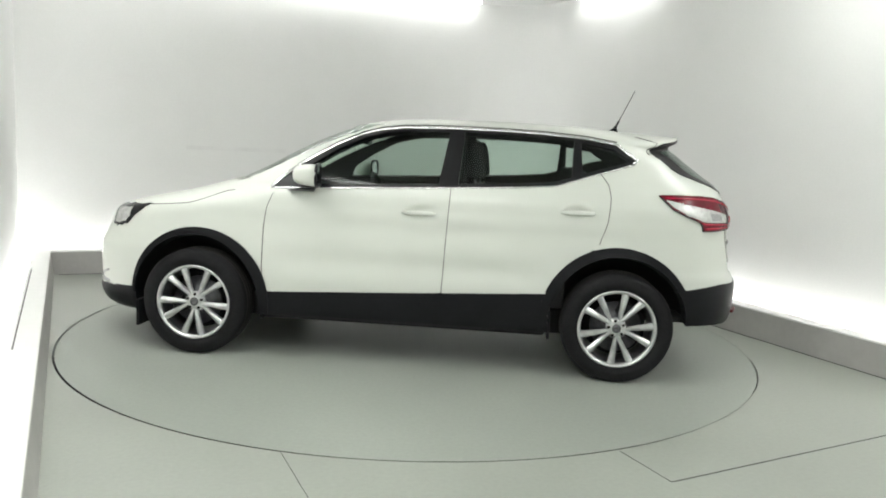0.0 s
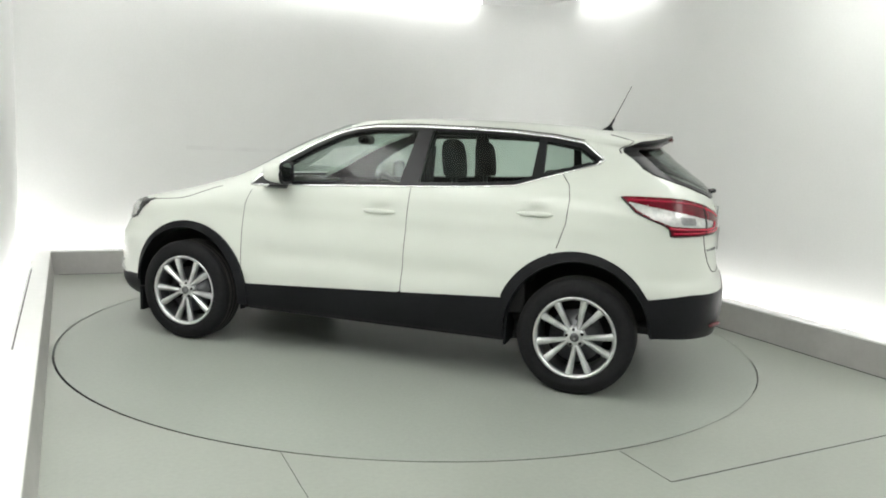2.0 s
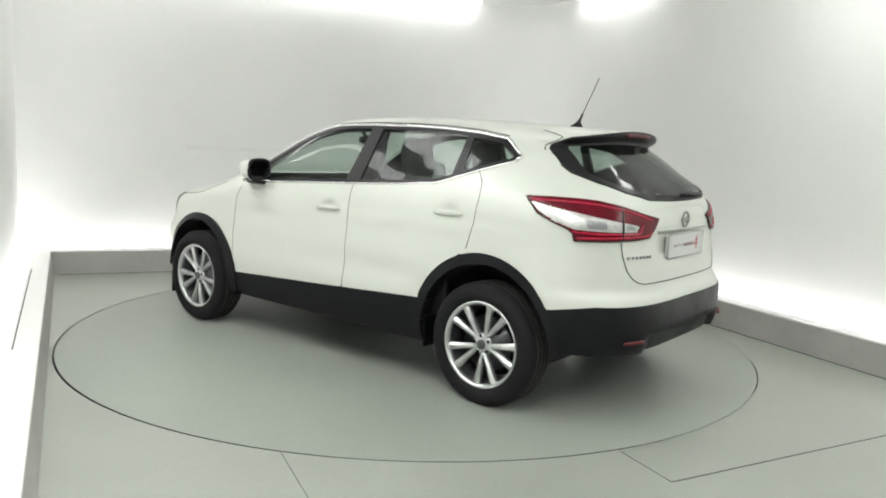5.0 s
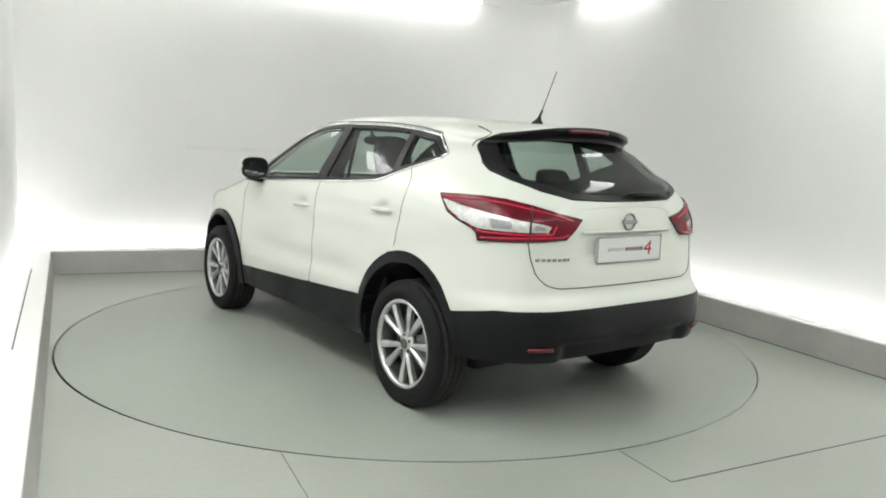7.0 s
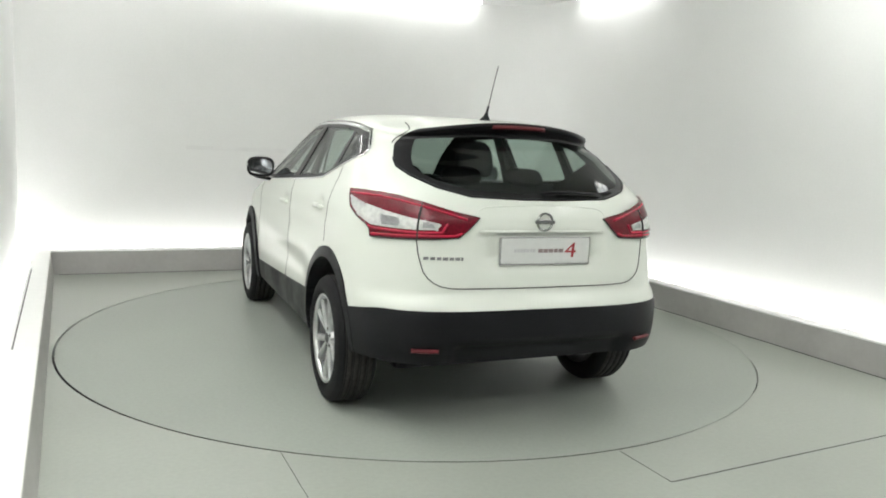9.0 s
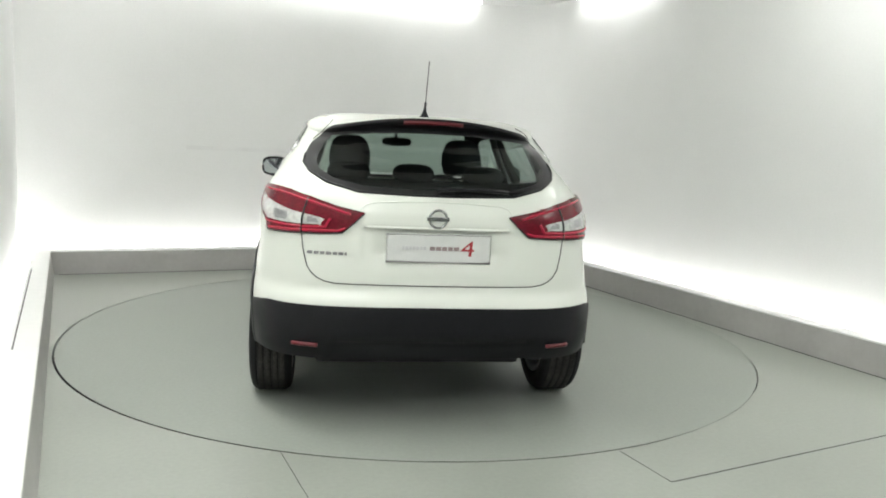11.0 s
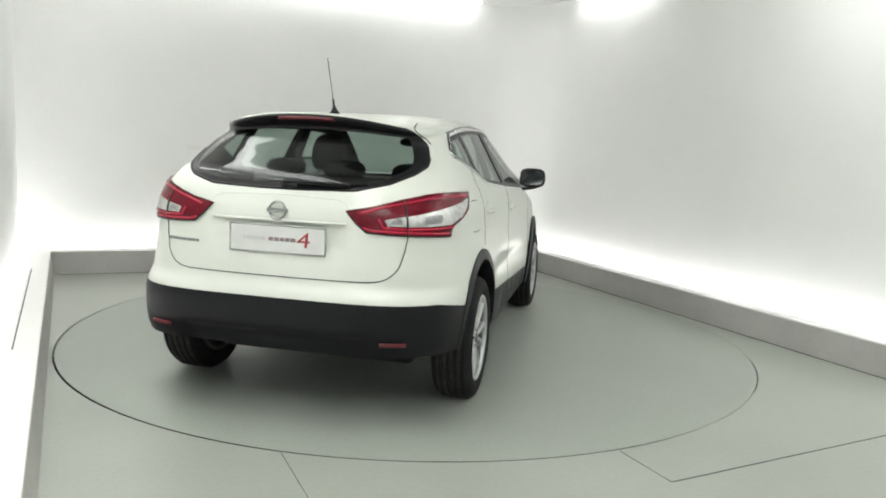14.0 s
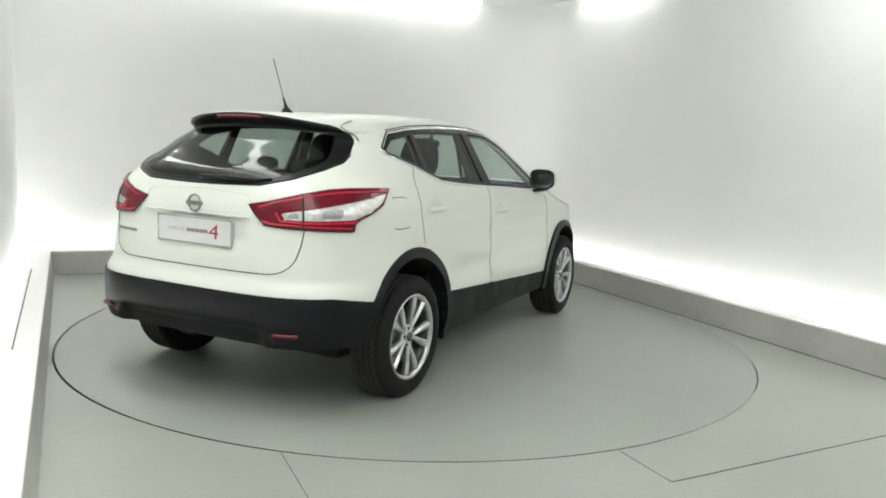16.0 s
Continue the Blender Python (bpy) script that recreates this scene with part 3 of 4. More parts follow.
def regions(grid):
    c = grid.reshape(-1, 3)[TRIS].mean(1)
    X, Y, Z = c[..., 0], c[..., 1], c[..., 2]
    r = np.full(X.shape, "shell", dtype=object)
    flank = (Y > 0.5) & (Y > 0.78 * level(Z)[..., 2]) & (X < 1.9) & (X > np.where(Z > 1.16, -1.46, -1.95))
    r[(Z > 1.499) & ~((X > 0.1) & (Z < 1.512) & (Y < 0.55))] = "roof"
    r[(Z < clad_line(X))] = "sill"
    r[(Z < clad_line(X)) & (X < -1.32)] = "bumper_rear"
    r[(Z < clad_line(X)) & (X > 1.32)] = "bumper_lip"
    r[(Z >= clad_line(X)) & (X > 1.5) & (Z < 0.80)] = "bumper_front"
    r[(X > 1.95) & (Y < 0.42) & (Z > 0.42) & (Z < 0.78)] = "grille"
    r[inside(Y, Z, P_GATE) & (X < -1.45) & ~flank] = "tailgate"
    r[(X < -1.45) & inside(Y, Z, P_SPOILER) & ~flank] = "spoiler_under"
    r[inside(Y, Z, P_RWIN) & (X < -1.45) & ~flank] = "rear_frit"
    r[inside(Y, Z, P_RWIN_IN) & (X < -1.45) & ~flank] = "rear_glass"
    r[(X > 1.0) & (Z > np.interp(X, BONNET_X, BONNET_Z)) & (Z < 1.105)] = "hood"
    aw = np.interp(Z, [1.08, 1.2, 1.3, 1.4, 1.5], [0.66, 0.62, 0.59, 0.56, 0.52])
    r[(X > 0.1) & (Z > 1.130) & (Z < 1.512) & (Y < aw)] = "windscreen"
    r[(X > 0.9) & (Z > 1.105) & (Z <= 1.130) & (Y < 0.66)] = "cowl"
    r[flank & inside(X, Z, P_DOOR_F) & (Z >= clad_line(X))] = "door_front"
    r[flank & inside(X, Z, P_DOOR_R) & (Z >= clad_line(X))] = "door_rear"
    r[flank & inside(X, Z, P_DLO)] = "pillar"
    for nm, poly in (("glass_front", P_WIN_F), ("glass_rear", P_WIN_R), ("glass_quarter", P_WIN_Q)):
        r[flank & inside(X, Z, poly)] = nm
    lc = X + 2.06 + Y
    r[(X < -1.4) & inside(lc, Z, P_LAMP)] = "lamp_red"
    r[(X < -1.4) & inside(lc, Z, P_LAMP_CLEAR)] = "lamp_clear"
    r[(X < -1.4) & inside(lc, Z, P_LAMP_CORE)] = "lamp_core"
    r[(X < -1.4) & inside(lc, Z, P_LAMP_CORE_IN)] = "lamp_core_in"
    r[inside(X, Z, P_HEAD) & (Y > 0.58) & (X > 1.55)] = "headlamp"
    r[inside(X, Z, P_HEAD_LENS) & (Y > 0.60) & (X > 1.55)] = "head_lens"
    for i, a in enumerate(ARCHES):
        r[(np.hypot(X - a[0], Z - a[1]) < a[2]) & (Y > 0.6)] = "arch" + "fr"[i]
    r[(Z < 0.285) & (abs(X) < 0.98)] = "none"
    r[(Z < 0.380) & (X < -1.48)] = "none"
    r[(Z < 0.225) & (X > 1.5)] = "none"
    for hx, hz, hr in WELLS:
        r[(np.hypot(X - hx, Z - hz) < hr) & (Y > 0.5)] = "none"
    return r


REGION = regions(RAW)


def grid_normals(grid):
    du = np.gradient(grid, axis=0)
    dv = np.gradient(grid, axis=1)
    n = np.cross(dv, du)
    n /= np.linalg.norm(n, axis=-1, keepdims=True) + 1e-9
    if n[20, 165, 1] < 0:
        n = -n
    for axis in (0, 1, 1):
        pad = np.concatenate([n.take([0], axis), n, n.take([-1], axis)], axis)
        k = n.shape[axis]
        n = pad.take(range(0, k), axis) + 2 * n + pad.take(range(2, k + 2), axis)
        n /= np.linalg.norm(n, axis=-1, keepdims=True) + 1e-9
    return n


NORMAL = grid_normals(GRID)


def patch(names, sides=(1, -1), lift=0.0, thick=0.0, top=False):
    """A mesh of the faces in these regions, on the left (1), the right (-1) or both; thick turns its edges in."""
    names = {names} if isinstance(names, str) else set(names)
    chosen = TRIS[np.isin(REGION, list(names))]
    width = GRID.shape[1]
    verts, faces, normals, where = [], [], [], {}
    last = GRID.shape[0] - 1
    for s in sides:
        edges = {}

        def vert(i, j):
            mid = GRID[i, j, 1] < 1e-5
            key = (i, j, 0 if mid else s)
            if key not in where:
                n = NORMAL[i, j] * (1, 0 if mid else s, 1)
                p = GRID[i, j] * (1, 0 if mid else s, 1) + n * lift
                where[key] = len(verts)
                verts.append(tuple(p))
                normals.append(tuple(n))
            return where[key]
        for tri in chosen.tolist():
            q = [divmod(k, width) for k in tri]
            f = [vert(a, b) for a, b in q]
            if len(set(f)) < 3:
                continue
            faces.append(tuple(f if s > 0 else f[::-1]))
            for k in range(3):
                e = (q[k], q[(k + 1) % 3])
                if (e[1], e[0]) in edges:
                    del edges[(e[1], e[0])]
                else:
                    edges[e] = 1
        if thick:
            for a, b in edges:
                if GRID[a][1] < 1e-5 and GRID[b][1] < 1e-5 or a[0] == last and b[0] == last:
                    continue
                base = len(verts)
                pa, pb = Vector(verts[vert(*a)]), Vector(verts[vert(*b)])
                na, nb = Vector(normals[vert(*a)]), Vector(normals[vert(*b)])
                out = (pb - pa).cross(na) * s
                out = out.normalized() if out.length > 1e-9 else na
                verts.extend([tuple(pa), tuple(pa - na * thick), tuple(pb - nb * thick), tuple(pb)])
                normals.extend([tuple(out)] * 4)
                f = (base, base + 1, base + 2, base + 3)
                faces.append(f if s > 0 else f[::-1])
        if top:
            loop = list(dict.fromkeys(vert(last, j) for j in range(GRID.shape[1])))
            faces.append(tuple(loop if s > 0 else loop[::-1]))
    me = mesh_of("panel", verts, faces)
    me.normals_split_custom_set_from_vertices(normals)
    return me


def on_flank(points, s=1, out=0.0, step=0.03):
    """Points (x, z) laid on the flank, with more between them."""
    res = []
    for (x0, z0), (x1, z1) in zip(points, points[1:]):
        k = max(1, int(math.hypot(x1 - x0, z1 - z0) / step))
        for i in range(k):
            x, z = x0 + (x1 - x0) * i / k, z0 + (z1 - z0) * i / k
            res.append((x, s * (float(side_y(x, z)) + out), z))
    x, z = points[-1]
    res.append((x, s * (float(side_y(x, z)) + out), z))
    return res


def on_tail(points, s=1, out=0.0, step=0.03):
    res = []
    pts = list(points)
    for (y0, z0), (y1, z1) in zip(pts, pts[1:] + [pts[-1]]):
        k = max(1, int(math.hypot(y1 - y0, z1 - z0) / step))
        for i in range(k):
            y, z = y0 + (y1 - y0) * i / k, z0 + (z1 - z0) * i / k
            res.append((float(rear_x(y, z)) - out, s * y, z))
    return res


CAR_C = (0.044, -0.147)


def car_pose(angle):
    a = radians(angle)
    c, s = math.cos(a), math.sin(a)
    return pose(-(c * CAR_C[0] - s * CAR_C[1]), -(s * CAR_C[0] + c * CAR_C[1]), 0, 0, 0, angle)


car = tagged(new("car"), "white five-door crossover car with black lower cladding on a turntable", "car")


def wheel_meshes():
    tw = 0.108
    prof = [(RIM_R - 0.008, -tw + 0.02), (0.266, -tw - 0.002), (0.30, -tw + 0.002), (0.322, -tw + 0.012), (TYRE_R - 0.004, -tw + 0.030)]
    for k in range(5):
        a = -0.074 + k * 0.037
        if k:
            prof += [(TYRE_R, a - 0.0115), (TYRE_R - 0.009, a - 0.010), (TYRE_R - 0.009, a - 0.0045 + 0.0), (TYRE_R, a - 0.003)]
    prof += [(TYRE_R - 0.004, tw - 0.030), (0.322, tw - 0.012), (0.312, tw - 0.006), (0.30, tw - 0.002), (0.284, tw + 0.003), (0.266, tw + 0.002), (0.252, tw - 0.003), (RIM_R - 0.004, tw - 0.014)]
    tyre = revolve(prof, 96)
    ribs = []
    for k in range(5):
        a = -0.074 + k * 0.037
        lo, hi = max(a - 0.0025, -0.074), min(a + 0.0245, 0.074)
        ribs += [(TYRE_R - 0.0045, lo), (TYRE_R + 0.0008, lo + 0.002), (TYRE_R + 0.0008, hi - 0.002), (TYRE_R - 0.0045, hi)] if k < 4 else []
    tread = revolve(ribs + [(TYRE_R - 0.012, 0.074), (TYRE_R - 0.012, -0.074)], 96)
    barrel = revolve([(RIM_R + 0.002, 0.098), (RIM_R - 0.004, 0.101), (RIM_R - 0.012, 0.094), (RIM_R - 0.020, 0.080), (RIM_R - 0.030, 0.02), (RIM_R - 0.032, -0.09), (RIM_R - 0.004, -0.1), (RIM_R - 0.004, 0.05)], 72)
    face = revolve([(0.216, 0.086), (0.221, 0.094), (0.228, 0.100), (RIM_R - 0.001, 0.102), (RIM_R - 0.001, 0.080), (0.216, 0.070)], 72)
    # one spoke along +z, dished, wider at the rim
    verts, faces = [], []
    n = 9
    for i in range(n):
        f = i / (n - 1)
        r = 0.045 + f * 0.176
        y = 0.078 + 0.014 * math.sin(f * math.pi * 0.5)
        hw = 0.0115 + 0.0100 * f ** 1.3
        for x, dy in ((-hw, -0.034), (-hw, -0.010), (-hw * 0.35, 0.0), (hw * 0.35, 0.0), (hw, -0.010), (hw, -0.034)):
            verts.append((x, y + dy, r))
    for i in range(n - 1):
        for j in range(6):
            k = (j + 1) % 6
            faces.append((i * 6 + j, i * 6 + k, i * 6 + 6 + k, i * 6 + 6 + j))
    spoke = mesh_of("spoke", verts, faces, False)
    hub = revolve([(0.0005, 0.030), (0.060, 0.030), (0.066, 0.062), (0.058, 0.074), (0.034, 0.080), (0.0005, 0.080)], 40)
    cap = revolve([(0.0005, 0.080), (0.027, 0.080), (0.026, 0.086), (0.018, 0.089), (0.0005, 0.090)], 32)
    nut = revolve([(0.0005, 0.066), (0.0095, 0.066), (0.0095, 0.079), (0.0005, 0.080)], 8)
    disc_ = revolve([(0.04, 0.002), (0.155, 0.002), (0.155, 0.026), (0.07, 0.026), (0.065, 0.04), (0.04, 0.04)], 48)
    return tyre, tread, barrel, face, spoke, hub, cap, nut, disc_


def build_wheels():
    tyre, tread, barrel, face, spoke, hub, cap, nut, disc_ = wheel_meshes()
    back = revolve([(0.0005, -0.06), (0.19, -0.06), (0.19, -0.05), (0.0005, -0.05)], 32)
    calm = box(-0.05, 0.05, -0.01, 0.055, 0.085, 0.165, 0.012)
    cal = bm_mesh("caliper", calm)
    for hx, hz in HUBS:
        for s in (1, -1):
            spin = 33 if hx > 0 else 46
            m = pose(hx, s * (HUB_Y + (0.014 if hx > 0 else 0.0)), hz, 0, 0, 0 if s > 0 else 180) @ pose(0, 0, 0, 0, spin, 0)
            w = part("wheel", barrel, M_BARREL, car, "silver alloy wheel with ten spokes", m)
            part("tyre", tyre, M_RUBBER, w, "black tyre")
            part("tread", tread, M_TREAD, w, "dusty grooved tread")
            part("rim_edge", face, M_ALLOY, w)
            part("hub", hub, M_ALLOY, w)
            part("hub_cap", cap, M_STEEL, w, "grey round centre cap")
            part("brake_disc", disc_, M_STEEL, w, "grey steel brake disc")
            part("back_plate", back, M_TRIM, w)
            part("caliper", cal, M_TRIM, w, m=pose(0, 0, 0, 0, 70 if hx > 0 else -70, 0))
            for k in range(5):
                for d in (-15, 15):
                    part("spoke", spoke, M_ALLOY, w, m=pose(0, 0, 0, 0, k * 72 + d * 1.17, 0) @ pose(-0.010 * (1 if d > 0 else -1), 0, 0))
                part("wheel_nut", nut, M_BLACK, w, m=pose(0, 0, 0, 0, k * 72 + 36, 0) @ pose(0, 0.0, 0.047))


def arch_liner(s, hub):
    """The dark well behind a wheel."""
    verts, faces = [], []
    hx, hz, hr = hub
    n = 40
    for i in range(n + 1):
        a = radians(2 + 176 * i / n)
        for r, y in ((hr + 0.008, 0.868), (hr + 0.014, 0.84), (hr + 0.014, 0.50)):
            verts.append((hx + r * math.cos(a), s * y, max(hz + r * math.sin(a), 0.20)))
        verts.append((hx, s * 0.50, hz))
    for i in range(n):
        for j in range(3):
            faces.append((i * 4 + j, i * 4 + j + 1, i * 4 + 5 + j, i * 4 + 4 + j))
    return mesh_of("liner", verts, faces)


UNITS = {}


def build_body():
    part("body_shell", patch("shell", thick=0.03), M_PAINT, car, "pearl white painted body shell")
    part("roof", patch("roof", thick=0.02, top=True), M_PAINT, car)
    part("roof_lining", patch("roof", lift=-0.035, top=True), M_LINING, car, "grey cloth roof lining")
    part("cabin_lining", patch(["shell", "door_front", "door_rear", "tailgate", "pillar"], lift=-0.034), M_TRIM, car, "dark plastic cabin lining")
    part("bonnet", patch("hood", thick=0.02), M_PAINT, car)
    part("front_bumper", patch("bumper_front", thick=0.03), M_PAINT, car)
    part("grille", patch("grille", lift=-0.01), M_BLACK, car, "gloss black grille")
    part("front_lip", patch("bumper_lip", thick=0.03), M_CLAD, car, "black plastic lower lip")
    part("cowl", patch("cowl", lift=-0.012), M_CLAD, car, "black wiper cowl")
    part("rear_bumper", patch("bumper_rear", lift=0.006, thick=0.05), M_CLAD, car, "grained black plastic rear bumper")
    gate = UNITS["gate"] = part("tailgate", patch("tailgate", thick=0.025), M_PAINT, car, "white tailgate")
    part("spoiler_underside", patch("spoiler_under", lift=0.001), M_BLACK, gate, "black underside of the roof spoiler")
    part("rear_window", patch("rear_glass", lift=0.001), M_GLASS_REAR, gate, "dark tinted rear window")
    part("window_border", patch("rear_frit", lift=0.001), M_BLACK, gate, "black printed border of the rear window")
    part("windscreen", patch("windscreen"), M_GLASS, car, "clear green-tinted windscreen")
    for s in (1, -1):
        part("sill", patch("sill", (s,), lift=0.006, thick=0.05), M_CLAD, car, "black plastic sill cladding")
        for r in "fr":
            part("wheel_arch", patch("arch" + r, (s,), lift=0.018 if r == "f" else 0.008, thick=0.07), M_CLAD, car, "black plastic wheel arch moulding")
        for nm, g in (("door_front", "glass_front"), ("door_rear", "glass_rear")):
            d = UNITS[nm, s] = part(nm, patch(nm, (s,), thick=0.03), M_PAINT, car, "white door")
            part("window", patch(g, (s,), lift=-0.004), M_GLASS, d, "green-tinted side window")
        part("pillar_trim", patch("pillar", (s,), lift=0.001, thick=0.02), M_BLACK, car, "gloss black window pillars")
        for hub in WELLS:
            part("arch_liner", arch_liner(s, hub), M_TRIM, car, "dark wheel arch liner")
        part("quarter_window", patch("glass_quarter", (s,), lift=-0.002), M_GLASS, car, "small rear quarter window")
        lamp = UNITS["lamp", s] = part("tail_lamp", patch("lamp_red", (s,), lift=0.012, thick=0.02), M_RED, car, "red wraparound tail lamp")
        part("clear_lens", patch("lamp_clear", (s,), lift=0.010, thick=0.015), M_CLEAR, lamp, "clear silvery inner lens")
        part("lamp_reflector", patch("lamp_core_in", (s,), lift=0.007, thick=0.01), M_BULB, lamp, "small grey reflector behind the lens")
        part("lamp_reflector", patch("lamp_core", (s,), lift=0.007, thick=0.01), M_BULB, lamp, "grey reflector behind the lens")
        part("headlamp", patch("headlamp", (s,), lift=0.003, thick=0.02), M_LAMP_DARK, car, "clear headlamp with a dark housing")
        part("headlamp_lens", patch("head_lens", (s,), lift=0.004, thick=0.02), M_CLEAR, car, "clear silvery headlamp lens")


build_body()
build_wheels()


# ---- fittings of the car ----
def loft(rings, closed_ends=True):
    """A skin over rings of equal count."""
    n = len(rings[0])
    verts = [p for r in rings for p in r]
    faces = []
    for i in range(len(rings) - 1):
        for j in range(n):
            k = (j + 1) % n
            faces.append((i * n + j, i * n + k, (i + 1) * n + k, (i + 1) * n + j))
    if closed_ends:
        faces.append(tuple(range(n))[::-1])
        faces.append(tuple((len(rings) - 1) * n + j for j in range(n)))
    return mesh_of("loft", verts, faces)


def superring(cx, cy, cz, a, b, axis, n=20, power=3.0, tilt=0.0):
    """A rounded rectangle of half sizes a, b across the given axis."""
    out = []
    for i in range(n):
        w = 2 * math.pi * i / n
        c, s = math.cos(w), math.sin(w)
        u = a * math.copysign(abs(c) ** (2 / power), c)
        v = b * math.copysign(abs(s) ** (2 / power), s)
        out.append({"z": (cx + u, cy + v, cz), "x": (cx + tilt * v, cy + u, cz + v), "y": (cx + u, cy, cz + v)}[axis])
    return out


def flank_loop(poly, s, out, r, mat, name, label="", closed=True, flat=1.0):
    pts = on_flank(list(poly) + ([poly[0]] if closed else []), s, out)
    return part(name, tube(pts[:-1] if closed else pts, r, 6, closed, flat), mat, car, label)


def build_trim():
    for s in (1, -1):
        top = P_DLO[7:] + [P_DLO[0]]
        flank_loop([(x, z + 0.004) for x, z in top], s, 0.004, 0.0105, M_CHROME, "chrome_strip", "bright chrome strip over the side windows", False)
        flank_loop(P_DLO[:8], s, 0.003, 0.0065, M_CHROME, "waist_strip", "thin chrome strip below the side windows", False)
        ditch = [(x, z + 0.020) for x, z in P_DLO[9:]]
        flank_loop(ditch, s, 0.002, 0.0035, M_BLACK, "roof_seam", "thin dark roof seam", False)
        flank_loop([(0.880, 0.432)] + P_DOOR_F[1:6], s, -0.0005, 0.0024, M_GAP, "door_gap", "dark gap round the front door", False)
        flank_loop([(-0.274, 1.126), (-0.258, 0.80), (-0.245, 0.485)], s, -0.0005, 0.0024, M_GAP, "door_gap", "dark gap between the doors", False)
        flank_loop([(-1.175, 1.258)] + P_DOOR_R[8:12], s, -0.0005, 0.0024, M_GAP, "door_gap", "dark gap behind the rear door", False)
        # handles
        for hx, hz in ((-0.085, 0.972), (-1.048, 1.024)):
            rings = []
            for i in range(9):
                f = i / 8
                x = hx - 0.105 + 0.21 * f
                bow = math.sin(f * math.pi)
                y = float(side_y(x, hz)) + 0.002 + 0.026 * bow ** 0.5
                k = 0.35 + 0.65 * min(1, bow * 2.2)
                rings.append([(x, s * (y + v), hz + u) for u, v in ((0.012 * k, -0.008 * k), (0.014 * k, 0.004 * k), (0.006 * k, 0.009 * k), (-0.006 * k, 0.009 * k), (-0.014 * k, 0.004 * k), (-0.012 * k, -0.008 * k))])
            part("door_handle", loft(rings), M_PAINT, UNITS["door_front" if hx > -0.5 else "door_rear", s], "white pull handle of the door")
        # mirrors
        rings = []
        for x, f in ((0.532, 1.0), (0.56, 1.03), (0.595, 1.02), (0.625, 0.95), (0.650, 0.82), (0.670, 0.60), (0.680, 0.28)):
            r = superring(x, s * 0.934, 1.174, 0.092 * f, 0.064 * f, "x", 24, 3.2)
            rings.append([(p[0] + 0.10 * (abs(p[1]) - 0.934) * -1, s * (abs(p[1]) + 0.25 * (p[2] - 1.174) * (0.934 - abs(p[1])) / 0.1 * -0.3), p[2]) for p in r])
        house = part("wing_mirror", loft(rings), M_PAINT, car, "white wing mirror with a black rim")
        rim = superring(0.527, s * 0.934, 1.174, 0.093, 0.066, "x", 24, 3.2)
        rim = [(p[0] + 0.10 * (0.934 - abs(p[1])), p[1], p[2]) for p in rim]
        part("mirror_rim", tube(rim, 0.010, 6, True), M_BLACK, house, "black mirror rim")
        gl = [(p[0] - 0.001, s * (0.934 + (abs(p[1]) - 0.934) * 0.97), 1.174 + (p[2] - 1.174) * 0.96) for p in rim]
        part("mirror_glass", mesh_of("glass", gl, [tuple(range(24))], False), M_MIRROR, house, "mirror glass")
        pts = [(0.684 - 0.34 * abs(y - 0.934) ** 1.25 - 0.10 * (y - 0.934), s * y, 1.166) for y in np.linspace(0.885, 0.980, 9)]
        part("mirror_indicator", tube(pts, 0.0055, 6), M_BULB, house, "grey indicator strip on the mirror shell")
        part("mirror_foot", loft([superring(0.60, s * 0.90, 1.095, 0.05, 0.075, "z", 16), superring(0.615, s * 0.885, 1.085, 0.055, 0.065, "z", 16), superring(0.66, s * 0.84, 1.070, 0.09, 0.03, "z", 16)]), M_BLACK, house, "black mirror foot")
        # tail lamp gasket and dark joint at the tailgate edge
        loop = []
        for (c0, z0), (c1, z1) in zip(P_LAMP, P_LAMP[1:] + P_LAMP[:1]):
            k = max(1, int(math.hypot(c1 - c0, z1 - z0) / 0.02))
            for i in range(k):
                loop.append(lamp_point(c0 + (c1 - c0) * i / k, z0 + (z1 - z0) * i / k, s, 0.008))
        part("lamp_gasket", tube(loop, 0.005, 6, True), M_BLACK, UNITS["lamp", s], "black gasket of the tail lamp")
        part("lamp_joint", tube([lamp_point(0.715, z, s, 0.013) for z in np.linspace(0.957, 1.118, 9)], 0.005, 6), M_BLACK, UNITS["lamp", s], "dark joint across the tail lamp")
        # light guides inside the lens: one along the top, one round the clear part, one along the foot
        for guide in ([(0.44, 1.050), (0.56, 1.078), (0.70, 1.103), (0.88, 1.127), (1.02, 1.136), (1.20, 1.138), (1.32, 1.137)],
                      [(0.545, 1.028), (0.57, 0.988), (0.72, 0.984), (0.88, 0.986), (1.05, 0.990), (1.07, 0.996)],
                      [(0.46, 0.985), (0.50, 0.973), (0.70, 0.969), (0.90, 0.965), (1.04, 0.961)]):
            pts = []
            for (c0, z0), (c1, z1) in zip(guide, guide[1:]):
                for i in range(6):
                    pts.append(lamp_point(c0 + (c1 - c0) * i / 6, z0 + (z1 - z0) * i / 6, s, 0.0115))
            pts.append(lamp_point(*guide[-1], s, 0.0115))
            part("light_guide", tube(pts, 0.0065, 6), M_GUIDE, UNITS["lamp", s], "bright red light guide")
        # reflectors in the rear bumper
        pts = [(float(rear_x(y, 0.447)) - 0.020, s * y, 0.447) for y in np.linspace(0.545, 0.662, 9)]
        part("bumper_reflector", tube(pts, 0.010, 8, False, 1.0), M_RED_DIM, car, "red reflector strip")
        # deflectors before the front wheels, mud flaps
        part("air_deflector", box(1.70, 1.722, s * 0.62, s * 0.86, 0.15, 0.32, 0.004), M_CLAD, car, "black air deflector before the wheel")
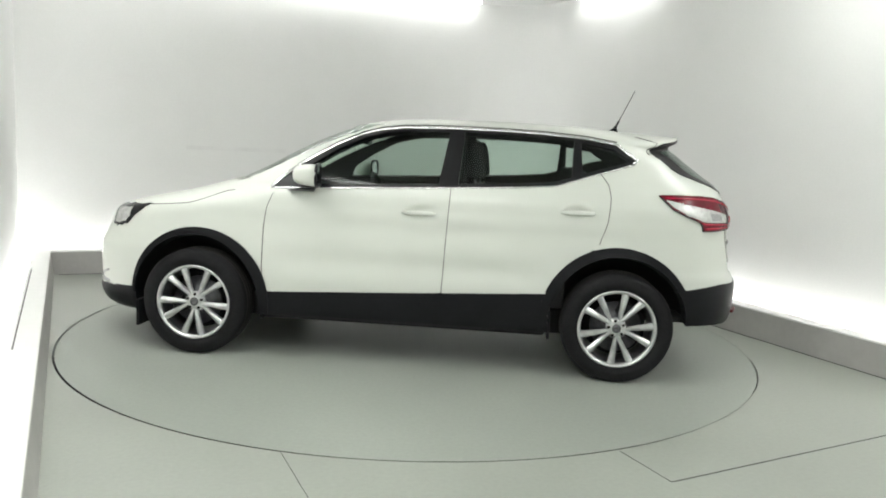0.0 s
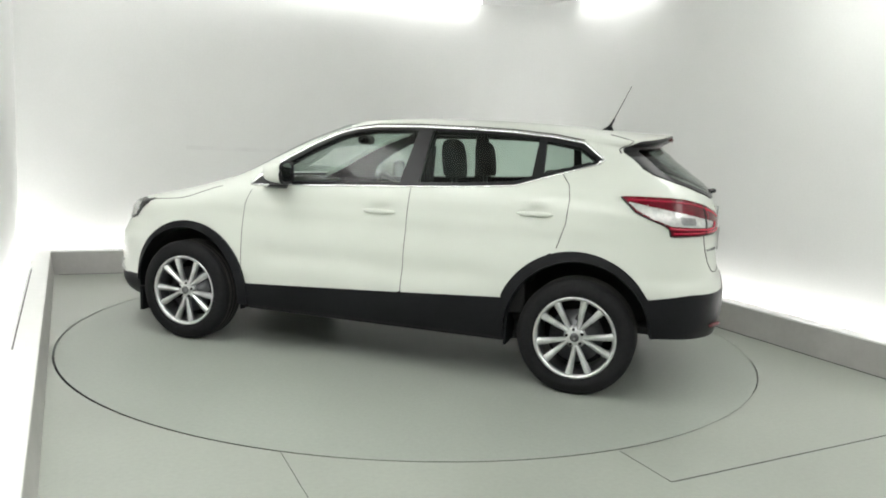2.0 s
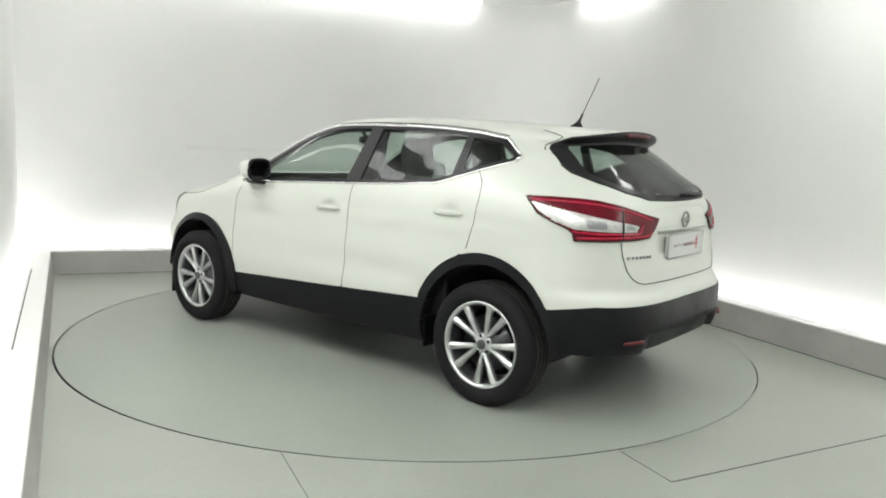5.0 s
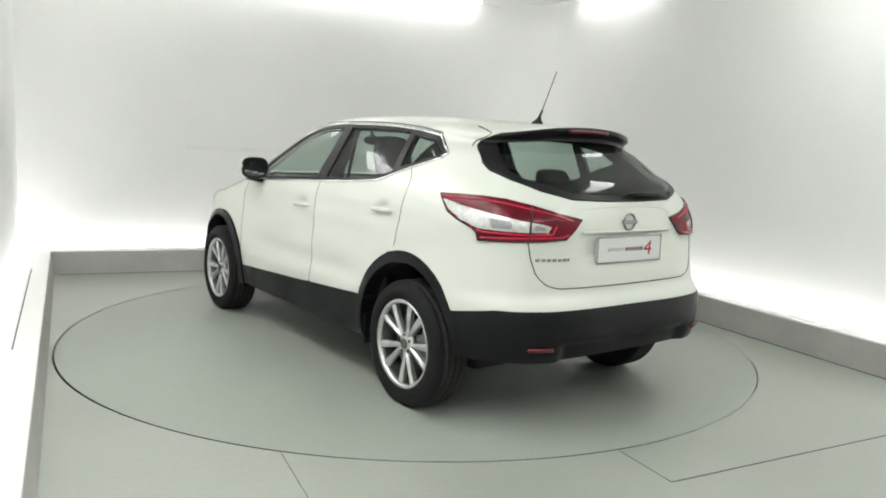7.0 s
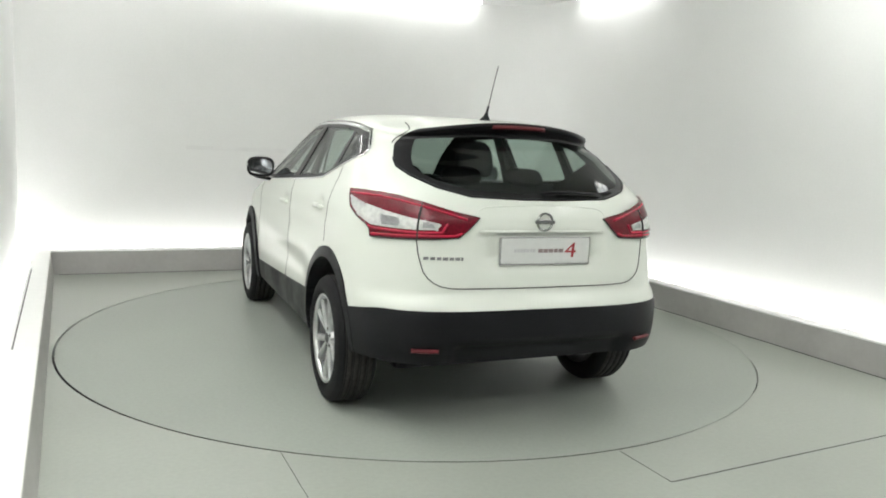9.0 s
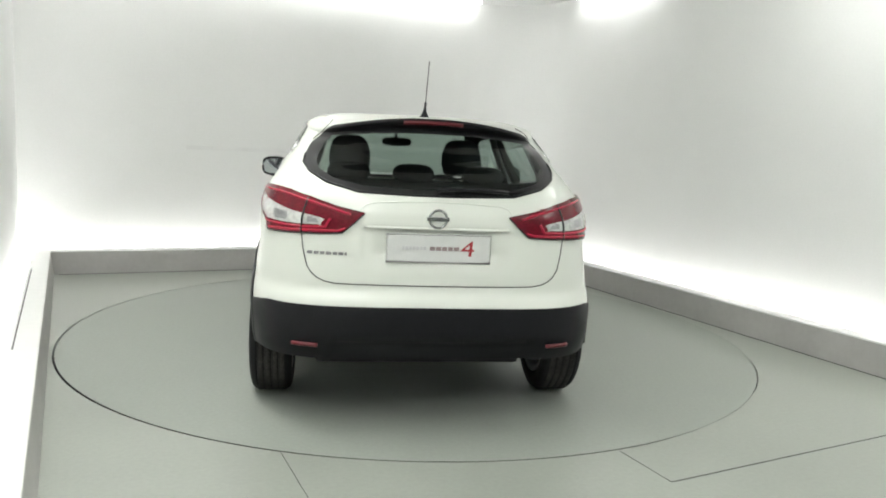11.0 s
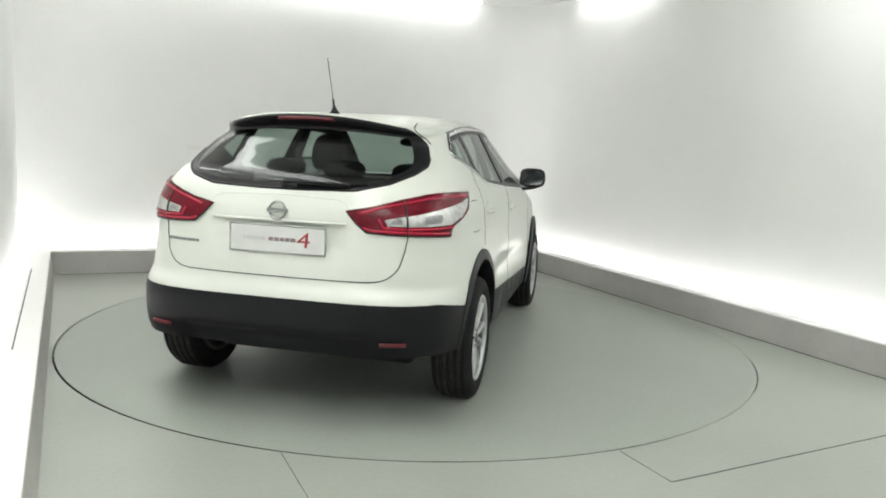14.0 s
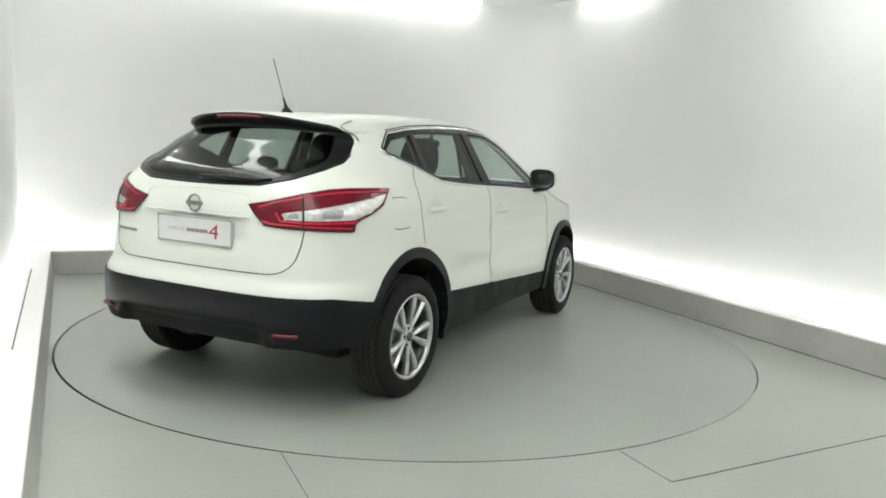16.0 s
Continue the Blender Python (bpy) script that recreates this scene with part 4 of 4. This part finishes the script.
        part("mud_flap", box(0.885, 0.90, s * 0.68, s * 0.87, 0.25, 0.42, 0.004), M_CLAD, car)
        part("rear_mud_flap", box(-0.92, -0.905, s * 0.68, s * 0.87, 0.24, 0.42, 0.004), M_CLAD, car)
        pts = [(x, s * (float(side_y(x, z)) + 0.004), z) for x, z in ((1.99, 0.475), (2.05, 0.455), (2.075, 0.425), (2.05, 0.405), (1.98, 0.40))]
        part("fog_lamp_trim", tube(pts, 0.009, 6), M_ALLOY, car, "silver trim round the fog lamp")
        # bonnet gap
        path = []
        for x in np.linspace(1.10, 1.72, 40):
            z = float(np.interp(x, BONNET_X, BONNET_Z))
            path.append((x, s * float(side_y(x, z)), z))
        part("bonnet_gap", tube(path, 0.0028, 6), M_GAP, car, "dark gap beside the bonnet")
    # fuel flap on the right flank
    flank_loop([(-1.515, 1.098), (-1.49, 1.105), (-1.40, 1.105), (-1.375, 1.098)], -1, -0.001, 0.0024, M_GAP, "flap_gap", "gap above the fuel flap", False)
    flank_loop([(-1.505, 0.947), (-1.48, 0.940), (-1.39, 0.940), (-1.365, 0.947)], -1, -0.001, 0.0024, M_GAP, "flap_gap", "gap below the fuel flap", False)
    for x in (-1.528, -1.358):
        flank_loop([(x, 1.085), (x + 0.008, 0.96)], -1, -0.0018, 0.0019, M_GAP, "flap_gap", "gap beside the fuel flap", False)


def lamp_point(c, z, s, out):
    """A point of the rear corner by its way round, c = (x + 2.06) + y."""
    x, y = round_corner(c, z)
    x0, y0 = round_corner(c - 0.02, z)
    x1, y1 = round_corner(c + 0.02, z)
    tx, ty = x1 - x0, y1 - y0
    k = math.hypot(tx, ty) or 1
    return (float(x - ty / k * out), float(s * (y + tx / k * out)), z)


def build_tail():
    path = [(-y, z) for y, z in [(0.632, 0.962), (0.622, 0.88), (0.603, 0.805), (0.582, 0.775), (0.555, 0.752), (0.52, 0.737), (0.47, 0.729)]]
    path = path + [(-0.25, 0.727), (0.0, 0.726), (0.25, 0.727)] + [(-y, z) for y, z in path[:7][::-1]]
    part("tailgate_gap", tube(on_tail(path, 1, 0.0005, 0.02), 0.0028, 6), M_GAP, car, "dark gap round the tailgate")
    # grip bar over the plate
    rings = []
    for y in np.linspace(-0.345, 0.345, 25):
        x = float(rear_x(y, 1.0))
        k = 1 - (abs(y) / 0.36) ** 6
        rings.append([(x + 0.01, y, 1.004), (x - 0.001 * k, y, 1.001), (x - 0.003 * k, y, 0.995), (x - 0.002 * k, y, 0.989), (x + 0.022, y, 0.984)])
    part("grip_bar", loft(rings), M_PAINT, UNITS["gate"], "white grip bar over the plate")
    # raised edge of the panel that carries the badge
    edge = [(-0.375, 1.012), (-0.365, 1.06), (-0.34, 1.095), (-0.30, 1.108), (-0.15, 1.116), (0.0, 1.119), (0.15, 1.116), (0.30, 1.108), (0.34, 1.095), (0.365, 1.06), (0.375, 1.012)]
    part("panel_edge", tube(on_tail(edge, 1, -0.0015, 0.02), 0.0042, 6), M_PAINT, UNITS["gate"])
    # plate
    px = float(rear_x(0.2, 0.905)) - 0.002
    plate = part("number_plate", box(px - 0.010, px + 0.012, -0.250, 0.236, 0.843, 0.966, 0.003), M_PLATE, car, "white dealer plate with red and grey print")
    part("plate_frame", tube([(px - 0.008, 0.240, 0.840), (px - 0.008, 0.240, 0.969), (px - 0.008, -0.254, 0.969), (px - 0.008, -0.254, 0.840)], 0.0042, 6, True), M_INK_PALE, plate, "grey plate frame")
    fx = px - 0.0115
    x = 0.036
    for w in (0.024, 0.025, 0.024, 0.022, 0.026):
        part("print_bar", box(fx - 0.001, fx + 0.001, x - w, x, 0.896, 0.914), M_INK, plate)
        x -= w + 0.0045
    lettering("4", -0.108, -0.172, 0.872, 0.072, fx, M_INK_RED, plate, 0.006)
    x = 0.165
    for w in (0.010, 0.014, 0.012, 0.012, 0.016, 0.010, 0.014):
        part("print_bar", box(fx - 0.001, fx + 0.001, x - w, x, 0.898, 0.914), M_FAINT, plate)
        x -= w + 0.004
    # badge: a ring with a bar across
    bx = float(rear_x(0.0, 1.045)) - 0.010
    ring = [(bx, 0.041 * math.cos(2 * math.pi * i / 36), 1.042 + 0.041 * math.sin(2 * math.pi * i / 36)) for i in range(36)]
    badge = part("badge", tube(ring, 0.006, 8, True), M_BADGE, car, "round chrome badge with a bar across")
    part("badge_bar", box(bx - 0.007, bx + 0.006, -0.053, 0.053, 1.032, 1.052, 0.003), M_BADGE, badge)
    # model letters, too small to read
    y = 0.603
    for w in (0.025, 0.023, 0.021, 0.025, 0.021, 0.023, 0.009):
        xx = float(rear_x(y - w / 2, 0.868)) - 0.003
        part("letter_bar", box(xx - 0.003, xx + 0.003, y - w, y, 0.860, 0.874, 0.001, 1), M_BULB, UNITS["gate"])
        y -= w + 0.006
    # third brake light under the spoiler's lip
    pts = []
    for y in np.linspace(-0.15, 0.15, 13):
        x = float(rear_x(y, 1.466)) + 0.004
        pts.append((x, y, 1.462 + float(crown(x, y, 1.462))))
    part("brake_light", tube(pts, 0.011, 8), M_RED_DIM, UNITS["gate"], "red brake light strip under the spoiler")
    for s in (1, -1):
        pts = []
        for f in np.linspace(0, 1, 9):
            y, z = 0.600 - 0.100 * f, 1.400 + 0.110 * f
            x = float(rear_x(y, z)) - 0.001
            pts.append((x, s * y, z + float(crown(x, y, z)) + 0.001))
        part("spoiler_gap", tube(pts, 0.003, 6), M_GAP, car, "thin gap beside the spoiler")
    low = [p for p in P_RWIN if p[0] > 0 and p[1] < 1.33]
    low = [(-y, z) for y, z in low[::-1]] + low
    part("window_seal", tube(on_tail(low, 1, 0.0, 0.012), 0.0065, 6), M_BLACK, UNITS["gate"], "black rubber seal under the rear window")
    # rear wiper
    arm = [(float(rear_x(y, z)) - o, y, z) for y, z, o in ((0.0, 1.172, 0.012), (-0.02, 1.180, 0.035), (-0.12, 1.184, 0.038), (-0.24, 1.180, 0.03), (-0.34, 1.174, 0.022))]
    wiper = part("rear_wiper", tube(arm, 0.011, 8, False, 0.8), M_CLAD, car, "black rear wiper")
    blade = [(float(rear_x(y, z)) - 0.010, y, z) for y, z in ((-0.08, 1.168), (-0.20, 1.167), (-0.30, 1.170), (-0.42, 1.186))]
    part("wiper_blade", tube(blade, 0.008, 6), M_RUBBER, wiper)
    # aerial
    az = 1.530
    foot = part("aerial", loft([superring(-1.32, 0, az, 0.045, 0.028, "z"), superring(-1.325, 0, az + 0.016, 0.033, 0.020, "z"), superring(-1.335, 0, az + 0.034, 0.014, 0.011, "z"), superring(-1.345, 0, az + 0.055, 0.007, 0.006, "z")]), M_CLAD, car, "black roof aerial foot")
    part("aerial_rod", tube([(-1.340, 0, az + 0.04), (-1.36, 0, az + 0.085)], 0.0065, 8), M_CLAD, foot)
    part("aerial_whip", tube([(-1.358, 0, az + 0.08), (-1.455, 0, az + 0.295)], 0.0024, 6), M_CLAD, foot)
    # underside
    part("underbody", box(-1.55, 1.90, -0.56, 0.56, 0.20, 0.37, 0.03), M_TRIM, car, "dark underbody")
    part("boot_floor", box(-1.93, -1.50, -0.60, 0.60, 0.345, 0.40, 0.02), M_TRIM, car, "dark underside of the boot")
    part("floor_pan", box(-0.90, 0.90, -0.80, 0.80, 0.24, 0.37, 0.03), M_TRIM, car, "dark floor pan between the wheels")
    part("silencer", loft([superring(-1.70, y, 0.345, 0.10 * k, 0.06 * k, "y", 20) for y, k in ((-0.50, 0.7), (-0.47, 1.0), (0.17, 1.0), (0.20, 0.7))]), M_TRIM, car, "dark silencer")
    for x in (1.323, -1.323):
        part("axle", tube([(x, -0.72, 0.335), (x, 0.72, 0.335)], 0.035, 10), M_TRIM, car)


def lettering(words, y0, y1, z, size, x, mat, parent, lean=0.0):
    cu = bpy.data.curves.new("print", "FONT")
    cu.body, cu.size, cu.extrude = words, 1.0, 0.0
    ob = bpy.data.objects.new("print", cu)
    scene.collection.objects.link(ob)
    me = bpy.data.meshes.new_from_object(ob.evaluated_get(bpy.context.evaluated_depsgraph_get()))
    bpy.data.objects.remove(ob)
    co = np.array([v.co[:] for v in me.vertices])
    lo, hi = co.min(0), co.max(0)
    for v in me.vertices:
        u, w = (v.co.x - lo[0]) / (hi[0] - lo[0]), (v.co.y - lo[1]) / (hi[1] - lo[1])
        v.co = (x, y0 + (y1 - y0) * u - lean * w, z + size * w)
    part("print", me, mat, parent)


def seat(x, y, w, back_top, rest_top, rest_w, lean=0.20, rests=(0.0,)):
    """A cushion, a leaning back and headrests on two pins."""
    base = part("seat", loft([superring(x + 0.26, y, z, 0.27 * k, w * k, "z", 20, 4) for z, k in ((0.44, 0.95), (0.50, 1.0), (0.60, 1.0), (0.64, 0.93))]), M_CLOTH, car, "charcoal cloth seat")
    rings = []
    for i in range(8):
        f = i / 7
        z = 0.58 + (back_top - 0.58) * f
        k = 1 - 0.28 * max(0, f - 0.6) / 0.4 if len(rests) == 1 else 1 - 0.06 * f
        rings.append(superring(x - 0.02 - lean * f * (back_top - 0.58), y, z, 0.065 * (1 if f < 0.95 else 0.6), w * k, "z", 20, 3.5))
    part("seat_back", loft(rings), M_CLOTH, base)
    hx = x - 0.02 - lean * (back_top - 0.58)
    for dy in rests:
        gap = 0.060 if len(rests) == 1 else -0.004
        h = rest_top - back_top - gap
        rings = []
        for f in (0.0, 0.08, 0.3, 0.6, 0.85, 0.96, 1.0):
            k = (0.70, 0.88, 1.0, 0.98, 0.82, 0.6, 0.35)[(0.0, 0.08, 0.3, 0.6, 0.85, 0.96, 1.0).index(f)]
            rings.append(superring(hx - 0.01 + 0.03 * f, y + dy, back_top + gap + h * f, 0.064 * min(1, k + 0.1), rest_w * k, "z", 20, 2.8))
        head = part("headrest", loft(rings), M_CLOTH, base, "charcoal headrest")
        for d in (-0.05, 0.05):
            part("headrest_pin", tube([(hx, y + dy + d, back_top - 0.03), (hx, y + dy + d, back_top + 0.09)], 0.006, 6), M_STEEL, base)


def build_cabin():
    for y in (0.38, -0.38):
        seat(-0.27, y, 0.25, 1.125, 1.432, 0.138)
    seat(-0.92, 0.0, 0.66, 1.178, 1.27, 0.125, 0.24, (0.40, 0.02, -0.40))
    # dashboard, wheel, mirror, parcel shelf
    rings = []
    for y in np.linspace(-0.76, 0.76, 15):
        k = 1 - 0.15 * (abs(y) / 0.76) ** 2
        rings.append([(0.52, y, 0.70), (0.46, y, 0.86), (0.50, y, 0.99), (0.62, y, 1.055), (0.85, y, 1.065), (1.05 * k, y, 1.06), (1.0 * k, y, 0.70)])
    part("dashboard", loft(rings), M_TRIM, car, "dark plastic dashboard")
    ring = []
    for i in range(32):
        a = 2 * math.pi * i / 32
        ring.append((0.36 + 0.42 * 0.185 * math.sin(a), -0.38 + 0.185 * math.cos(a), 0.985 + 0.90 * 0.185 * math.sin(a)))
    sw = part("steering_wheel", tube(ring, 0.016, 8, True), M_TRIM, car, "black steering wheel")
    part("wheel_boss", loft([superring(0.37, -0.38, 0.985, 0.07, 0.06, "x"), superring(0.45, -0.38, 0.96, 0.05, 0.05, "x")]), M_TRIM, sw)
    for d in (-0.13, 0.13):
        part("wheel_arm", tube([(0.37, -0.38, 0.985), (0.36, -0.38 + d * 1.35, 0.985)], 0.014, 6), M_TRIM, sw)
    part("rearview_mirror", loft([superring(0.40, 0.0, 1.405, 0.115, 0.034, "x", 20, 3), superring(0.43, 0.0, 1.405, 0.11, 0.032, "x", 20, 3), superring(0.45, 0.0, 1.405, 0.07, 0.02, "x", 20, 3)]), M_BLACK, car, "black rear-view mirror")
    part("mirror_stalk", tube([(0.44, 0, 1.41), (0.50, 0, 1.465)], 0.014, 8), M_BLACK, car)
    part("parcel_shelf", box(-1.88, -1.16, -0.60, 0.60, 1.07, 1.09, 0.006), M_TRIM, car, "dark parcel shelf")
    part("cabin_floor", box(-1.9, 1.1, -0.70, 0.70, 0.36, 0.40, 0.01), M_TRIM, car)
    for s in (1, -1):
        part("door_card", box(-1.0, 0.95, s * 0.775 - 0.02, s * 0.775 + 0.02, 0.42, 1.075, 0.015), M_TRIM, car, "dark door card")
        part("centre_pillar", loft([superring(-0.265, s * 0.77, 1.0, 0.075, 0.02, "z", 12), superring(-0.28, s * 0.69, 1.25, 0.055, 0.02, "z", 12), superring(-0.30, s * 0.60, 1.47, 0.05, 0.02, "z", 12)]), M_TRIM, car, "dark inner centre pillar")
        # seat belt
        part("seat_belt", tube([(-0.33, s * 0.63, 1.38), (-0.34, s * 0.69, 1.10), (-0.32, s * 0.74, 0.7)], 0.022, 6, False, 0.12), M_TRIM, car)


M_MIRROR = material("mirror glass", (0.46, 0.48, 0.50), 0.03, metal=1.0)
M_INK_PALE = material("grey plate edge", (0.36, 0.36, 0.355), 0.4, grain=0.1)
M_FAINT = material("faint grey print", (0.52, 0.52, 0.53), 0.5, grain=0.1)
build_trim()
build_tail()
build_cabin()


TURN = [(0.0, 149.5), (0.5, 146.07), (1.0, 142.68), (1.5, 139.32), (2.0, 135.96), (2.5, 132.62), (3.0, 129.26), (3.5, 125.98), (4.0, 122.64),
        (4.5, 119.18), (5.0, 115.70), (5.5, 112.20), (6.0, 108.70), (6.5, 105.19), (7.0, 101.68), (7.5, 98.18), (8.0, 94.65), (8.5, 91.15), (9.0, 87.55),
        (9.5, 83.98), (10.0, 80.39), (10.5, 76.79), (11.0, 73.18), (11.5, 69.58), (12.0, 65.98), (12.5, 62.43), (13.0, 58.89), (13.5, 55.37), (14.0, 51.84),
        (14.5, 48.36), (15.0, 44.90), (15.5, 41.45), (16.0, 37.95)]


def motions():
    walk(car, [(t, car_pose(a)) for t, a in TURN])
    walk(disc, [(t, pose(0, 0, 0, 0, 0, a)) for t, a in TURN])


motions()
